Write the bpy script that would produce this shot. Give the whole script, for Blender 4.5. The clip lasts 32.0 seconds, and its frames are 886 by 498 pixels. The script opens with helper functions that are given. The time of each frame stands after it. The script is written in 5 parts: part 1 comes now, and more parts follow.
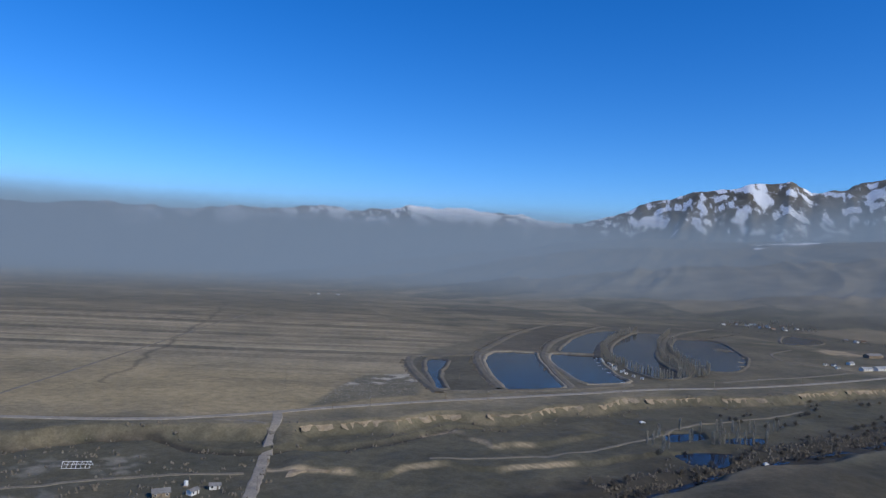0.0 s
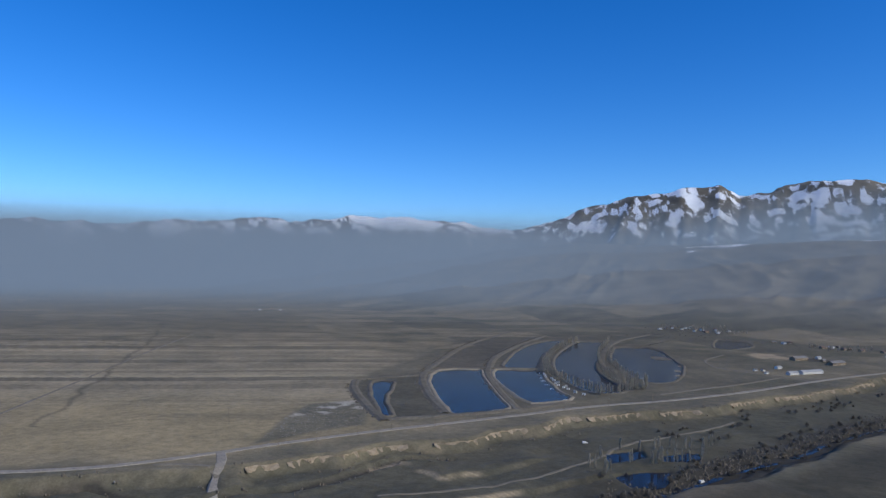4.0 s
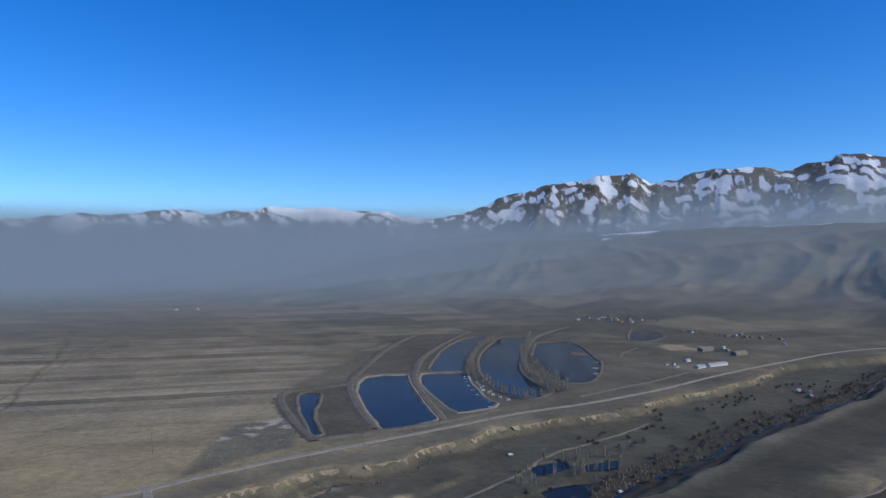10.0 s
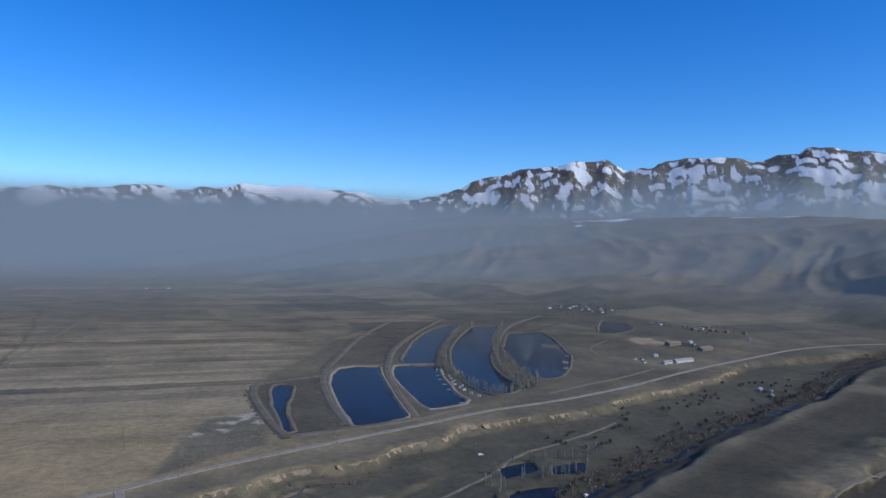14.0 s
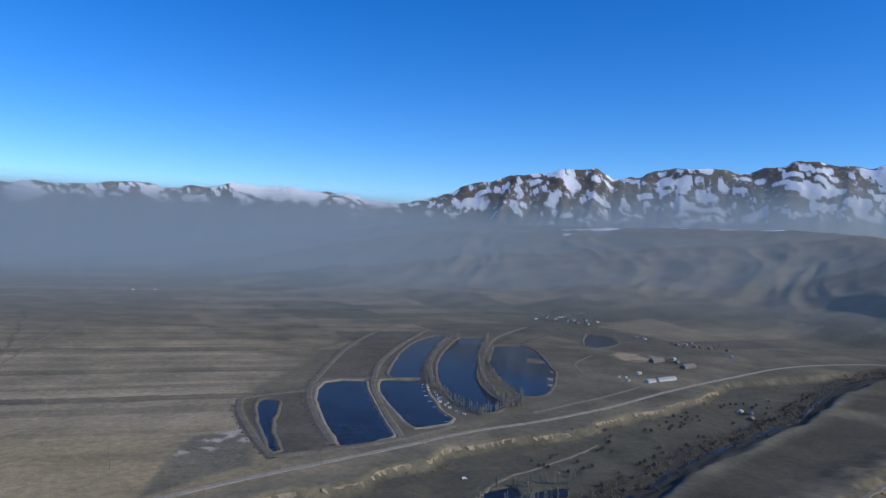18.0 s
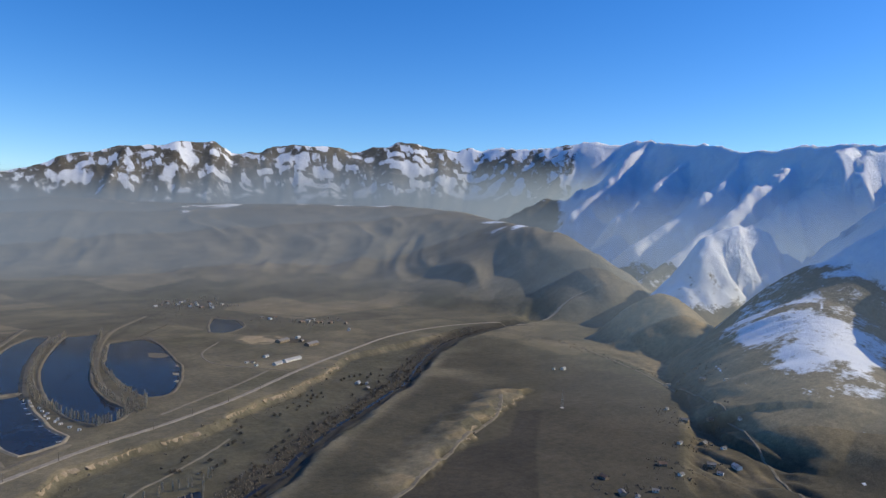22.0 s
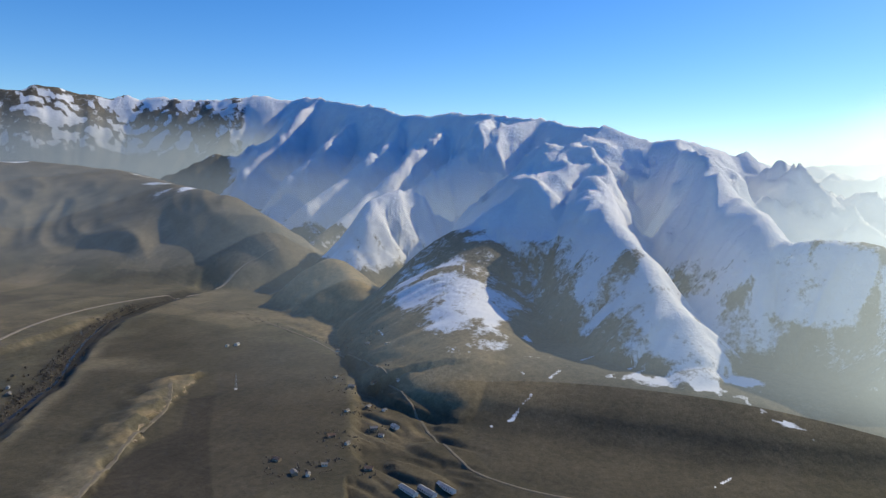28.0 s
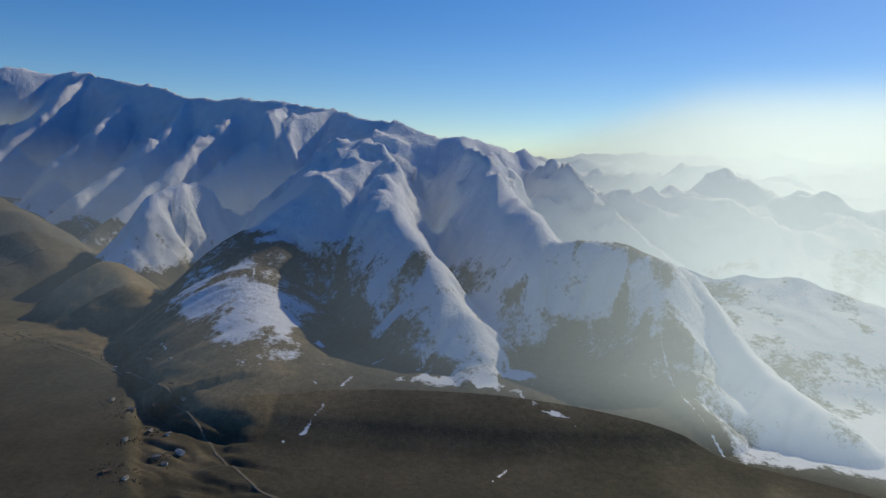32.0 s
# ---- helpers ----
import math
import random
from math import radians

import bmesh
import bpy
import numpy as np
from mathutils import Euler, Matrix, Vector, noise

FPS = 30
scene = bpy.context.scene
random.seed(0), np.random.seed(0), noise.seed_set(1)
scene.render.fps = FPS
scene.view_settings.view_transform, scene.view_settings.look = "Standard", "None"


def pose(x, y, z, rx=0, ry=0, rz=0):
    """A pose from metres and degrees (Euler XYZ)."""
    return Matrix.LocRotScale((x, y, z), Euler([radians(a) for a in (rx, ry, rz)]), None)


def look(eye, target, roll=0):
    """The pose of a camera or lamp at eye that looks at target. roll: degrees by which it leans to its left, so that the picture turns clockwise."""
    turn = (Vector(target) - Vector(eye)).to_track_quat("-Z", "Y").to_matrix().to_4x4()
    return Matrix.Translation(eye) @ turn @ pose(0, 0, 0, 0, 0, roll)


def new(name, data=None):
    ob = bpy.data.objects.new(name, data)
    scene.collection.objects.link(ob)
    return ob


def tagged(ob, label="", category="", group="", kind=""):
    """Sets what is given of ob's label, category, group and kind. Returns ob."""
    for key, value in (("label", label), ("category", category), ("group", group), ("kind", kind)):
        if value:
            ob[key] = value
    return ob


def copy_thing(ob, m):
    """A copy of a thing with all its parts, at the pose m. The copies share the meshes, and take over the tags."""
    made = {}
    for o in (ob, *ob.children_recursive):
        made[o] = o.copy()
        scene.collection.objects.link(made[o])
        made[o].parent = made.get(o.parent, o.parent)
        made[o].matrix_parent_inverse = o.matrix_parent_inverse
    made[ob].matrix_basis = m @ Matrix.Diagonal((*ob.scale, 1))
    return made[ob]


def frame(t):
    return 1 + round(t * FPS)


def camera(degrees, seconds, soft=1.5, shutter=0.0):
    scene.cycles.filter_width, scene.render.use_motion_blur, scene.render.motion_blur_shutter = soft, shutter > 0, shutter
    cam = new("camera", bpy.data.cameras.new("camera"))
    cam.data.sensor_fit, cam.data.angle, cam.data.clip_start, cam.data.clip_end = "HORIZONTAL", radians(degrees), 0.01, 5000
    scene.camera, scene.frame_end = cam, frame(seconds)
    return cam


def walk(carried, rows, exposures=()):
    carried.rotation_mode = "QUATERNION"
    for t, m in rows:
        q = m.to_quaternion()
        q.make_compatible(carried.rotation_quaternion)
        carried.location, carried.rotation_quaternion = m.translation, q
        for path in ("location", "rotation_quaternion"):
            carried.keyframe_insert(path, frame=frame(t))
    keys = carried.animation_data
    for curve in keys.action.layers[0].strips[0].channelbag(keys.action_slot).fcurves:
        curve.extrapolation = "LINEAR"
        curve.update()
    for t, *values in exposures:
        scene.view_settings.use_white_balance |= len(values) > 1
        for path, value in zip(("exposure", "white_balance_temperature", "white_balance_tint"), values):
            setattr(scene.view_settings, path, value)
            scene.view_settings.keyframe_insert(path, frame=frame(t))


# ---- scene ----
cam = camera(65.0, 32.0, soft=1.3)

# seconds, eye x y z, yaw to the left of +y, pitch up, roll
PATH = [
    (0.0, 0.52, -1.26, 123.17, 3.364, 1.394, 2.588),
    (0.5, 0.82, -1.99, 125.85, 3.349, 1.497, 2.514),
    (1.0, 1.09, -2.72, 128.49, 3.422, 1.199, 2.113),
    (1.5, 1.31, -3.43, 131.08, 3.503, 1.449, 2.212),
    (2.0, 1.43, -4.13, 133.67, 2.903, 2.031, 2.116),
    (2.5, 1.35, -4.84, 136.29, 1.203, 2.057, 1.615),
    (3.0, 1.09, -5.54, 139.01, -0.352, 2.087, 1.530),
    (3.5, 0.71, -6.23, 141.82, -1.209, 2.284, 1.178),
    (4.0, 0.28, -6.94, 144.67, -1.353, 1.974, 0.977),
    (4.5, -0.17, -7.67, 147.52, -4.303, 0.976, 0.891),
    (6.5, -1.82, -10.51, 158.66, -5.675, 2.129, 0.774),
    (7.0, -2.27, -11.22, 161.45, -6.057, 1.828, 0.763),
    (7.5, -2.76, -11.93, 164.24, -6.327, 1.211, 0.686),
    (8.0, -3.27, -12.61, 167.06, -6.620, 1.589, 0.467),
    (8.5, -3.74, -13.25, 169.90, -6.929, 1.265, 0.363),
    (9.0, -4.16, -13.87, 172.79, -7.312, 1.083, -0.058),
    (9.5, -4.53, -14.45, 175.72, -7.537, 0.873, -0.342),
    (10.0, -4.89, -15.02, 178.66, -7.853, 0.707, -0.246),
    (10.5, -5.28, -15.60, 181.61, -7.976, 0.584, -0.285),
    (11.0, -5.69, -16.21, 184.55, -8.172, 0.661, -0.032),
    (11.5, -6.10, -16.84, 187.48, -8.532, 0.405, 0.480),
    (12.0, -6.48, -17.48, 190.41, -8.768, 0.229, 0.422),
    (12.5, -6.82, -18.12, 193.30, -9.156, -0.380, 0.465),
    (13.0, -7.15, -18.73, 196.21, -9.450, -0.633, 0.512),
    (13.5, -7.49, -19.29, 199.17, -9.800, -1.089, 0.900),
    (15.5, -9.03, -21.37, 211.13, -10.532, -0.944, 1.825),
    (16.0, -9.46, -21.99, 214.09, -10.604, -0.974, 2.542),
    (16.5, -9.87, -22.75, 217.08, -10.575, -0.912, 2.351),
    (17.0, -10.21, -23.68, 220.11, -10.873, -0.826, 2.626),
    (17.5, -10.47, -24.83, 223.25, -10.966, -0.944, 2.675),
    (18.0, -10.72, -26.28, 226.53, -11.000, -0.998, 2.440),
    (18.5, -11.13, -28.07, 229.96, -10.987, -1.201, 2.135),
    (19.0, -11.88, -30.20, 233.53, -11.130, -1.407, 2.259),
    (19.5, -13.20, -32.61, 237.26, -17.219, -1.247, 2.140),
    (20.0, -15.18, -35.16, 241.12, -21.242, -1.134, 1.631),
    (20.5, -17.56, -37.73, 245.16, -28.179, -1.296, 1.864),
    (21.0, -20.27, -40.12, 249.28, -36.942, -1.425, 1.198),
    (21.5, -22.90, -42.23, 253.48, -37.829, -2.018, 1.198),
    (22.0, -25.25, -44.05, 257.65, -41.521, -2.386, 1.595),
    (22.5, -27.21, -45.60, 261.77, -46.091, -3.044, 0.807),
    (23.0, -28.69, -46.91, 265.85, -46.425, -4.014, 1.716),
    (23.5, -29.66, -48.19, 269.90, -46.583, -4.949, 2.086),
    (24.0, -30.22, -49.54, 273.91, -46.970, -5.130, 2.825),
    (24.5, -30.58, -51.06, 277.86, -47.301, -5.795, 2.572),
    (26.5, -31.89, -57.90, 293.35, -54.781, -4.608, 2.179),
    (27.0, -32.27, -59.70, 297.31, -58.131, -4.969, 2.160),
    (27.5, -32.69, -61.47, 301.47, -63.743, -5.534, 1.854),
    (28.0, -33.11, -63.18, 305.89, -67.835, -5.948, 1.556),
    (28.5, -33.50, -64.92, 310.56, -69.798, -6.933, 1.986),
    (29.0, -33.79, -66.65, 315.51, -73.483, -7.304, 2.215),
    (29.5, -33.97, -68.43, 320.68, -75.279, -7.446, 2.029),
    (30.0, -34.03, -70.20, 326.04, -79.015, -7.237, 2.163),
    (30.5, -33.92, -71.94, 331.59, -79.438, -7.106, 1.694),
    (31.0, -33.69, -73.65, 337.30, -80.396, -7.403, 1.906),
    (31.5, -33.37, -75.31, 343.12, -83.802, -7.127, 1.886),
    (32.0, -33.01, -76.94, 348.99, -84.359, -7.195, 2.129),
]
EXPOSURES = [(0.0, 0.0, 6050, 4), (19.0, 0.0, 5850, 4), (21.0, 0.1, 6500, 4), (23.0, 0.3, 7200, 3), (28.0, 0.2, 7300, 2), (32.0, -0.6, 7100, 2)]


def aim(x, y, z, yaw, pitch, roll):
    return Matrix.Translation((x, y, z)) @ Euler((radians(90 + pitch), 0, radians(yaw))).to_matrix().to_4x4() @ pose(0, 0, 0, 0, 0, roll)


walk(cam, [(row[0], aim(*row[1:])) for row in PATH], EXPOSURES)

# ---- sky and sun ----
SUN_AZIMUTH, SUN_ELEVATION = 124.0, 35.0      # degrees clockwise from +y, and up
world = bpy.data.worlds.new("sky")
scene.world = world
world.use_nodes = True
wn, wl = world.node_tree.nodes, world.node_tree.links
sky = wn.new("ShaderNodeTexSky")
sky.sky_type, sky.sun_disc = "NISHITA", False
sky.sun_elevation, sky.sun_rotation = radians(SUN_ELEVATION), radians(SUN_AZIMUTH)
sky.altitude, sky.air_density, sky.dust_density, sky.ozone_density = 1300, 1.0, 0.6, 6.0
deep = wn.new("ShaderNodeHueSaturation")
deep.inputs["Saturation"].default_value = 1.26
deep.inputs["Hue"].default_value = 0.512
wl.new(sky.outputs[0], deep.inputs["Color"])
wl.new(deep.outputs[0], wn["Background"].inputs[0])
wn["Background"].inputs[1].default_value = 0.15
sun = new("sun", bpy.data.lights.new("sun", "SUN"))
sun.data.energy, sun.data.angle, sun.data.color = 3.2, radians(0.6), (1.0, 0.88, 0.70)
sa, se = radians(SUN_AZIMUTH), radians(SUN_ELEVATION)
sun.matrix_world = look((1000 * math.sin(sa), 1000 * math.cos(sa), 1000 * math.tan(se)), (0, 0, 0))

# ---- materials ----
def shader(name, rough=0.9, colour=(0.2, 0.2, 0.2)):
    m = bpy.data.materials.new(name)
    m.use_nodes = True
    b = m.node_tree.nodes["Principled BSDF"]
    b.inputs["Base Color"].default_value = (*colour, 1)
    b.inputs["Roughness"].default_value = rough
    b.inputs["Specular IOR Level"].default_value = 0.25
    return m, m.node_tree.nodes, m.node_tree.links, b


def noise_node(nodes, links, scale, detail=5.0, rough=0.6, source=None):
    n = nodes.new("ShaderNodeTexNoise")
    n.inputs["Scale"].default_value, n.inputs["Detail"].default_value, n.inputs["Roughness"].default_value = scale, detail, rough
    if source is None:
        g = nodes.new("ShaderNodeNewGeometry")
        source = g.outputs["Position"]
    links.new(source, n.inputs["Vector"])
    return n


def ramp_node(nodes, links, source, stops):
    r = nodes.new("ShaderNodeValToRGB")
    while len(r.color_ramp.elements) < len(stops):
        r.color_ramp.elements.new(0.5)
    for e, (at, c) in zip(r.color_ramp.elements, stops):
        e.position, e.color = at, (*c, 1) if len(c) == 3 else c
    links.new(source, r.inputs[0])
    return r


def mix_node(nodes, links, kind, fac, a, b):
    n = nodes.new("ShaderNodeMix")
    n.data_type, n.blend_type = "RGBA", kind
    for value, slot in ((fac, n.inputs[0]), (a, n.inputs[6]), (b, n.inputs[7])):
        if isinstance(value, (int, float)):
            slot.default_value = value
        elif isinstance(value, tuple):
            slot.default_value = (*value, 1)
        else:
            links.new(value, slot)
    return n.outputs[2]


def bump_node(nodes, links, height, strength, distance, bsdf):
    b = nodes.new("ShaderNodeBump")
    b.inputs["Strength"].default_value, b.inputs["Distance"].default_value = strength, distance
    links.new(height, b.inputs["Height"])
    links.new(b.outputs[0], bsdf.inputs["Normal"])


def rough_surface(name, dark, light, scale, rough=0.9, bump=0.3, size=0.05, spread=0.35):
    """A worn surface: two colours mixed by coarse and fine noise, with fine relief."""
    m, n, l, b = shader(name, rough)
    big = noise_node(n, l, scale * 0.13, 4)
    fine = noise_node(n, l, scale, 6, 0.7)
    r = ramp_node(n, l, fine.outputs[0], [(0.5 - spread / 2, dark), (0.5 + spread / 2, light)])
    shade = ramp_node(n, l, big.outputs[0], [(0.3, (0.75, 0.75, 0.76)), (0.7, (1.15, 1.13, 1.1))])
    l.new(mix_node(n, l, "MULTIPLY", 1.0, r.outputs[0], shade.outputs[0]), b.inputs["Base Color"])
    bump_node(n, l, fine.outputs[0], bump, size, b)
    return m


# open ground: soil, stubble and dry grass tinted by field, with snow where it has stayed
ground_mat, n, l, b = shader("ground", 0.95)
tint = n.new("ShaderNodeVertexColor")
tint.layer_name = "tint"
cover = n.new("ShaderNodeAttribute")
cover.attribute_name = "snow"
coarse = noise_node(n, l, 0.012, 8, 0.62)
fine = noise_node(n, l, 0.11, 8, 0.7)
grit = noise_node(n, l, 0.55, 5, 0.7)
mottle = ramp_node(n, l, coarse.outputs[0], [(0.32, (0.74, 0.75, 0.74)), (0.68, (1.24, 1.2, 1.14))])
tuft = ramp_node(n, l, fine.outputs[0], [(0.3, (0.70, 0.72, 0.70)), (0.7, (1.26, 1.24, 1.2))])
speck = ramp_node(n, l, grit.outputs[0], [(0.3, (0.8, 0.8, 0.8)), (0.7, (1.18, 1.18, 1.18))])
soil = mix_node(n, l, "MULTIPLY", 1.0, tint.outputs[0], mottle.outputs[0])
soil = mix_node(n, l, "MULTIPLY", 1.0, soil, tuft.outputs[0])
soil = mix_node(n, l, "MULTIPLY", 1.0, soil, speck.outputs[0])
drift = noise_node(n, l, 0.021, 6, 0.65)
weigh = n.new("ShaderNodeMath")
weigh.operation = "MULTIPLY_ADD"
l.new(drift.outputs[0], weigh.inputs[0])
weigh.inputs[1].default_value = 0.95
l.new(cover.outputs["Fac"], weigh.inputs[2])
break_up = n.new("ShaderNodeMath")
break_up.operation = "MULTIPLY_ADD"
l.new(fine.outputs[0], break_up.inputs[0])
break_up.inputs[1].default_value = 0.6
l.new(weigh.outputs[0], break_up.inputs[2])
spread = n.new("ShaderNodeMapRange")
spread.inputs["From Min"].default_value, spread.inputs["From Max"].default_value = 1.19, 1.36
l.new(break_up.outputs[0], spread.inputs["Value"])
white = ramp_node(n, l, coarse.outputs[0], [(0.3, (0.74, 0.77, 0.82)), (0.7, (0.86, 0.87, 0.88))])
l.new(mix_node(n, l, "MIX", spread.outputs["Result"], soil, white.outputs[0]), b.inputs["Base Color"])
# broken relief on the mountain slopes, fine tufts everywhere
craggy = n.new("ShaderNodeAttribute")
craggy.attribute_name = "craggy"
crag = noise_node(n, l, 0.028, 9, 0.68)
swell = n.new("ShaderNodeMath")
swell.operation = "MULTIPLY"
l.new(crag.outputs[0], swell.inputs[0])
l.new(craggy.outputs["Fac"], swell.inputs[1])
relief = n.new("ShaderNodeMath")
relief.operation = "MULTIPLY_ADD"
l.new(swell.outputs[0], relief.inputs[0])
relief.inputs[1].default_value = 12.0
l.new(fine.outputs[0], relief.inputs[2])
bump_node(n, l, relief.outputs[0], 0.6, 1.6, b)

water_mat, n, l, b = shader("water", 0.06, (0.012, 0.018, 0.034))
b.inputs["Specular IOR Level"].default_value = 0.03
ripple = noise_node(n, l, 0.8, 4)
bump_node(n, l, ripple.outputs[0], 0.15, 0.05, b)
reed = noise_node(n, l, 0.03, 4)
murk = ramp_node(n, l, reed.outputs[0], [(0.35, (0.015, 0.019, 0.032)), (0.7, (0.030, 0.036, 0.048))])
l.new(murk.outputs[0], b.inputs["Base Color"])

gravel_mat = rough_surface("gravel", (0.22, 0.19, 0.15), (0.36, 0.32, 0.26), 0.8)
track_mat = rough_surface("track", (0.15, 0.13, 0.098), (0.235, 0.205, 0.155), 0.8)
bank_mat = rough_surface("bank", (0.11, 0.098, 0.072), (0.195, 0.17, 0.128), 0.35, size=0.4)
pale_bank_mat = rough_surface("pale_bank", (0.21, 0.18, 0.13), (0.33, 0.285, 0.21), 0.3, size=0.4)
cliff_mat = rough_surface("cliff", (0.20, 0.158, 0.108), (0.37, 0.30, 0.21), 0.22, bump=0.8, size=0.6)

# ---- the lie of the land ----
def lattice(ix, iy, seed):
    h = (ix.astype(np.int64) * 374761393 + iy.astype(np.int64) * 668265263 + seed * 974634211) & 0x7FFFFFFF
    h = ((h ^ (h >> 13)) * 1274126177) & 0x7FFFFFFF
    return ((h ^ (h >> 16)) & 0xFFFF) / 65535.0


def value_noise(x, y, seed=0):
    fx, fy = np.floor(x), np.floor(y)
    u, v = x - fx, y - fy
    u, v = u * u * (3 - 2 * u), v * v * (3 - 2 * v)
    a, b_ = lattice(fx, fy, seed), lattice(fx + 1, fy, seed)
    c, d = lattice(fx, fy + 1, seed), lattice(fx + 1, fy + 1, seed)
    return (a + (b_ - a) * u) * (1 - v) + (c + (d - c) * u) * v


def fbm(x, y, size, octaves=4, seed=0, sharp=False):
    total, weight, scale = 0.0, 1.0, 1.0 / size
    norm = 0.0
    for k in range(octaves):
        a = 0.6 * k
        xr, yr = (x * math.cos(a) - y * math.sin(a)) * scale, (x * math.sin(a) + y * math.cos(a)) * scale
        v = value_noise(xr, yr, seed + k)
        total = total + weight * ((1 - np.abs(2 * v - 1)) if sharp else v)
        norm, weight, scale = norm + weight, weight * 0.5, scale * 2.03
    return total / norm


def smooth(lo, hi, v):
    u = np.clip((v - lo) / (hi - lo), 0, 1)
    return u * u * (3 - 2 * u)


def along(x, y, line):
    """Distance to a line of points, signed (positive on its left), the height and the run along it at the nearest place."""
    best = np.full(np.shape(x), 1e12)
    side, high, run = np.zeros_like(best), np.zeros_like(best), np.zeros_like(best)
    start = 0.0
    for p, q in zip(line, line[1:]):
        ex, ey = q[0] - p[0], q[1] - p[1]
        length = math.hypot(ex, ey)
        u = np.clip(((x - p[0]) * ex + (y - p[1]) * ey) / length**2, 0, 1)
        dx, dy = x - p[0] - u * ex, y - p[1] - u * ey
        d2 = dx * dx + dy * dy
        near = d2 < best
        best = np.where(near, d2, best)
        side = np.where(near, np.sign(ex * dy - ey * dx), side)
        if len(p) > 2:
            high = np.where(near, p[2] + u * (q[2] - p[2]), high)
        run = np.where(near, start + u * length, run)
        start += length
    return np.sqrt(best) * np.where(side == 0, 1, side), high, run


def inside(x, y, ring, soft=6.0):
    """1 inside a ring of points, 0 outside, with a soft edge."""
    odd = np.zeros(np.shape(x), bool)
    for (ax, ay), (bx, by) in zip(ring, ring[1:] + ring[:1]):
        if ay != by:
            odd ^= ((ay > y) != (by > y)) & (x < (bx - ax) * (y - ay) / (by - ay) + ax)
    d = np.abs(along(x, y, ring + ring[:1])[0])
    return smooth(-soft, soft, np.where(odd, d, -d))


# crests of the hills and ranges: x, y and height
BROWN_HILLS = [(-1300, 4150, 70), (-600, 4120, 130), (0, 4060, 215), (520, 3950, 290), (880, 3820, 322), (1250, 3620, 312), (1620, 3380, 312), (1900, 3080, 322), (2080, 2760, 322), (2090, 2330, 300),
               (1960, 1960, 262), (1850, 1620, 242), (1778, 1372, 214), (1690, 1190, 168), (1610, 1120, 60)]
HILL_REACH = [900, 1100, 1300, 1500, 1650, 1750, 1750, 1700, 1500, 1150, 850, 600, 420, 300, 150]
FAR_RANGE = [(455, 4558, 440), (731, 4522, 490), (1074, 4452, 570), (1300, 4380, 620), (1457, 4303, 650), (1771, 4183, 695), (1877, 4137, 640), (2232, 3956, 705), (2540, 3765, 675), (2768, 3601, 742),
             (3001, 3411, 725), (3195, 3230, 695), (3267, 3012, 722), (3354, 2603, 738), (3447, 2306, 715), (3340, 2075, 712)]
WEST_RANGE = [(-4300, 1900, 370), (-3600, 2900, 375), (-2911, 3558, 388), (-2338, 3958, 393), (-1795, 4220, 412), (-1327, 4388, 441), (-823, 4508, 469), (-287, 4573, 508), (103, 4580, 486), (455, 4558, 440)]
MAIN_CREST = [(3340, 2075, 715), (3042, 1596, 640), (2837, 1306, 575), (2653, 1018, 566), (2508, 772, 540), (2285, 547, 495), (2070, 369, 465), (1927, 245, 447), (1861, 73, 410), (1915, 3, 404), (1967, -87, 376), (2064, -185, 341), (2500, -230, 340)]
EAST_RANGE = [(2500, -230, 345), (2861, -248, 358), (2954, -346, 378), (3034, -523, 344), (3102, -713, 272), (3233, -1018, 232), (3414, -1419, 155), (3468, -1792, 125), (3500, -2600, 110)]
DOME_SPUR = [(758, 234, 16), (875, 250, 52), (1050, 335, 96), (1230, 412, 142), (1332, 412, 196), (1398, 374, 252), (1437, 350, 290), (1550, 300, 322), (1752, 329, 392), (1927, 245, 440)]
ROCK_SPUR = [(1560, 850, 120), (1616, 842, 182), (1711, 862, 234), (1850, 780, 300), (2060, 655, 445), (2285, 547, 490)]
MID_SPUR = [(880, -150, 16), (927, -45, 66), (985, -20, 120), (1042, 26, 151), (1109, 56, 178), (1174, 98, 206), (1309, 167, 260), (1550, 215, 330), (1770, 305, 393)]
RIGHT_SPUR = [(805, -352, 8), (881, -314, 51), (953, -290, 116), (1020, -300, 168), (1071, -307, 204), (1125, -241, 223), (1159, -143, 218), (1270, -107, 248), (1500, -30, 320), (1861, 73, 404)]
RIGHT_FLANK = [(801, -560, 10), (965, -436, 72), (1039, -400, 126), (1111, -365, 180), (1125, -260, 215)]
EAST_SPURS = [[(1100, -730, 10), (1220, -653, 40), (1311, -619, 79), (1389, -552, 104), (1421, -443, 142), (1560, -300, 215), (1967, -87, 370)],
              [(1300, -1100, 10), (1520, -1000, 60), (1750, -800, 120), (1950, -520, 190), (2064, -185, 330)], [(1800, -1600, 20), (2200, -1250, 80), (2600, -800, 170), (2861, -248, 340)]]
SIDE_SPURS = [[(2653, 1018, 560), (2420, 1010, 430), (2200, 1040, 300), (2000, 1090, 190), (1860, 1130, 110)], [(2837, 1306, 570), (2573, 1265, 417), (2350, 1330, 290), (2180, 1390, 190)],
              [(2508, 772, 540), (2270, 704, 452), (2052, 655, 440)], [(3042, 1596, 630), (2800, 1640, 470), (2550, 1720, 300)], [(3340, 2075, 700), (3000, 2050, 500), (2750, 2120, 320)]]
KNOLL = [(1450, 870, 70), (1385, 799, 106), (1320, 711, 81), (1285, 655, 58), (1201, 575, 34), (1084, 445, 20), (944, 355, 13), (816, 290, 6)]
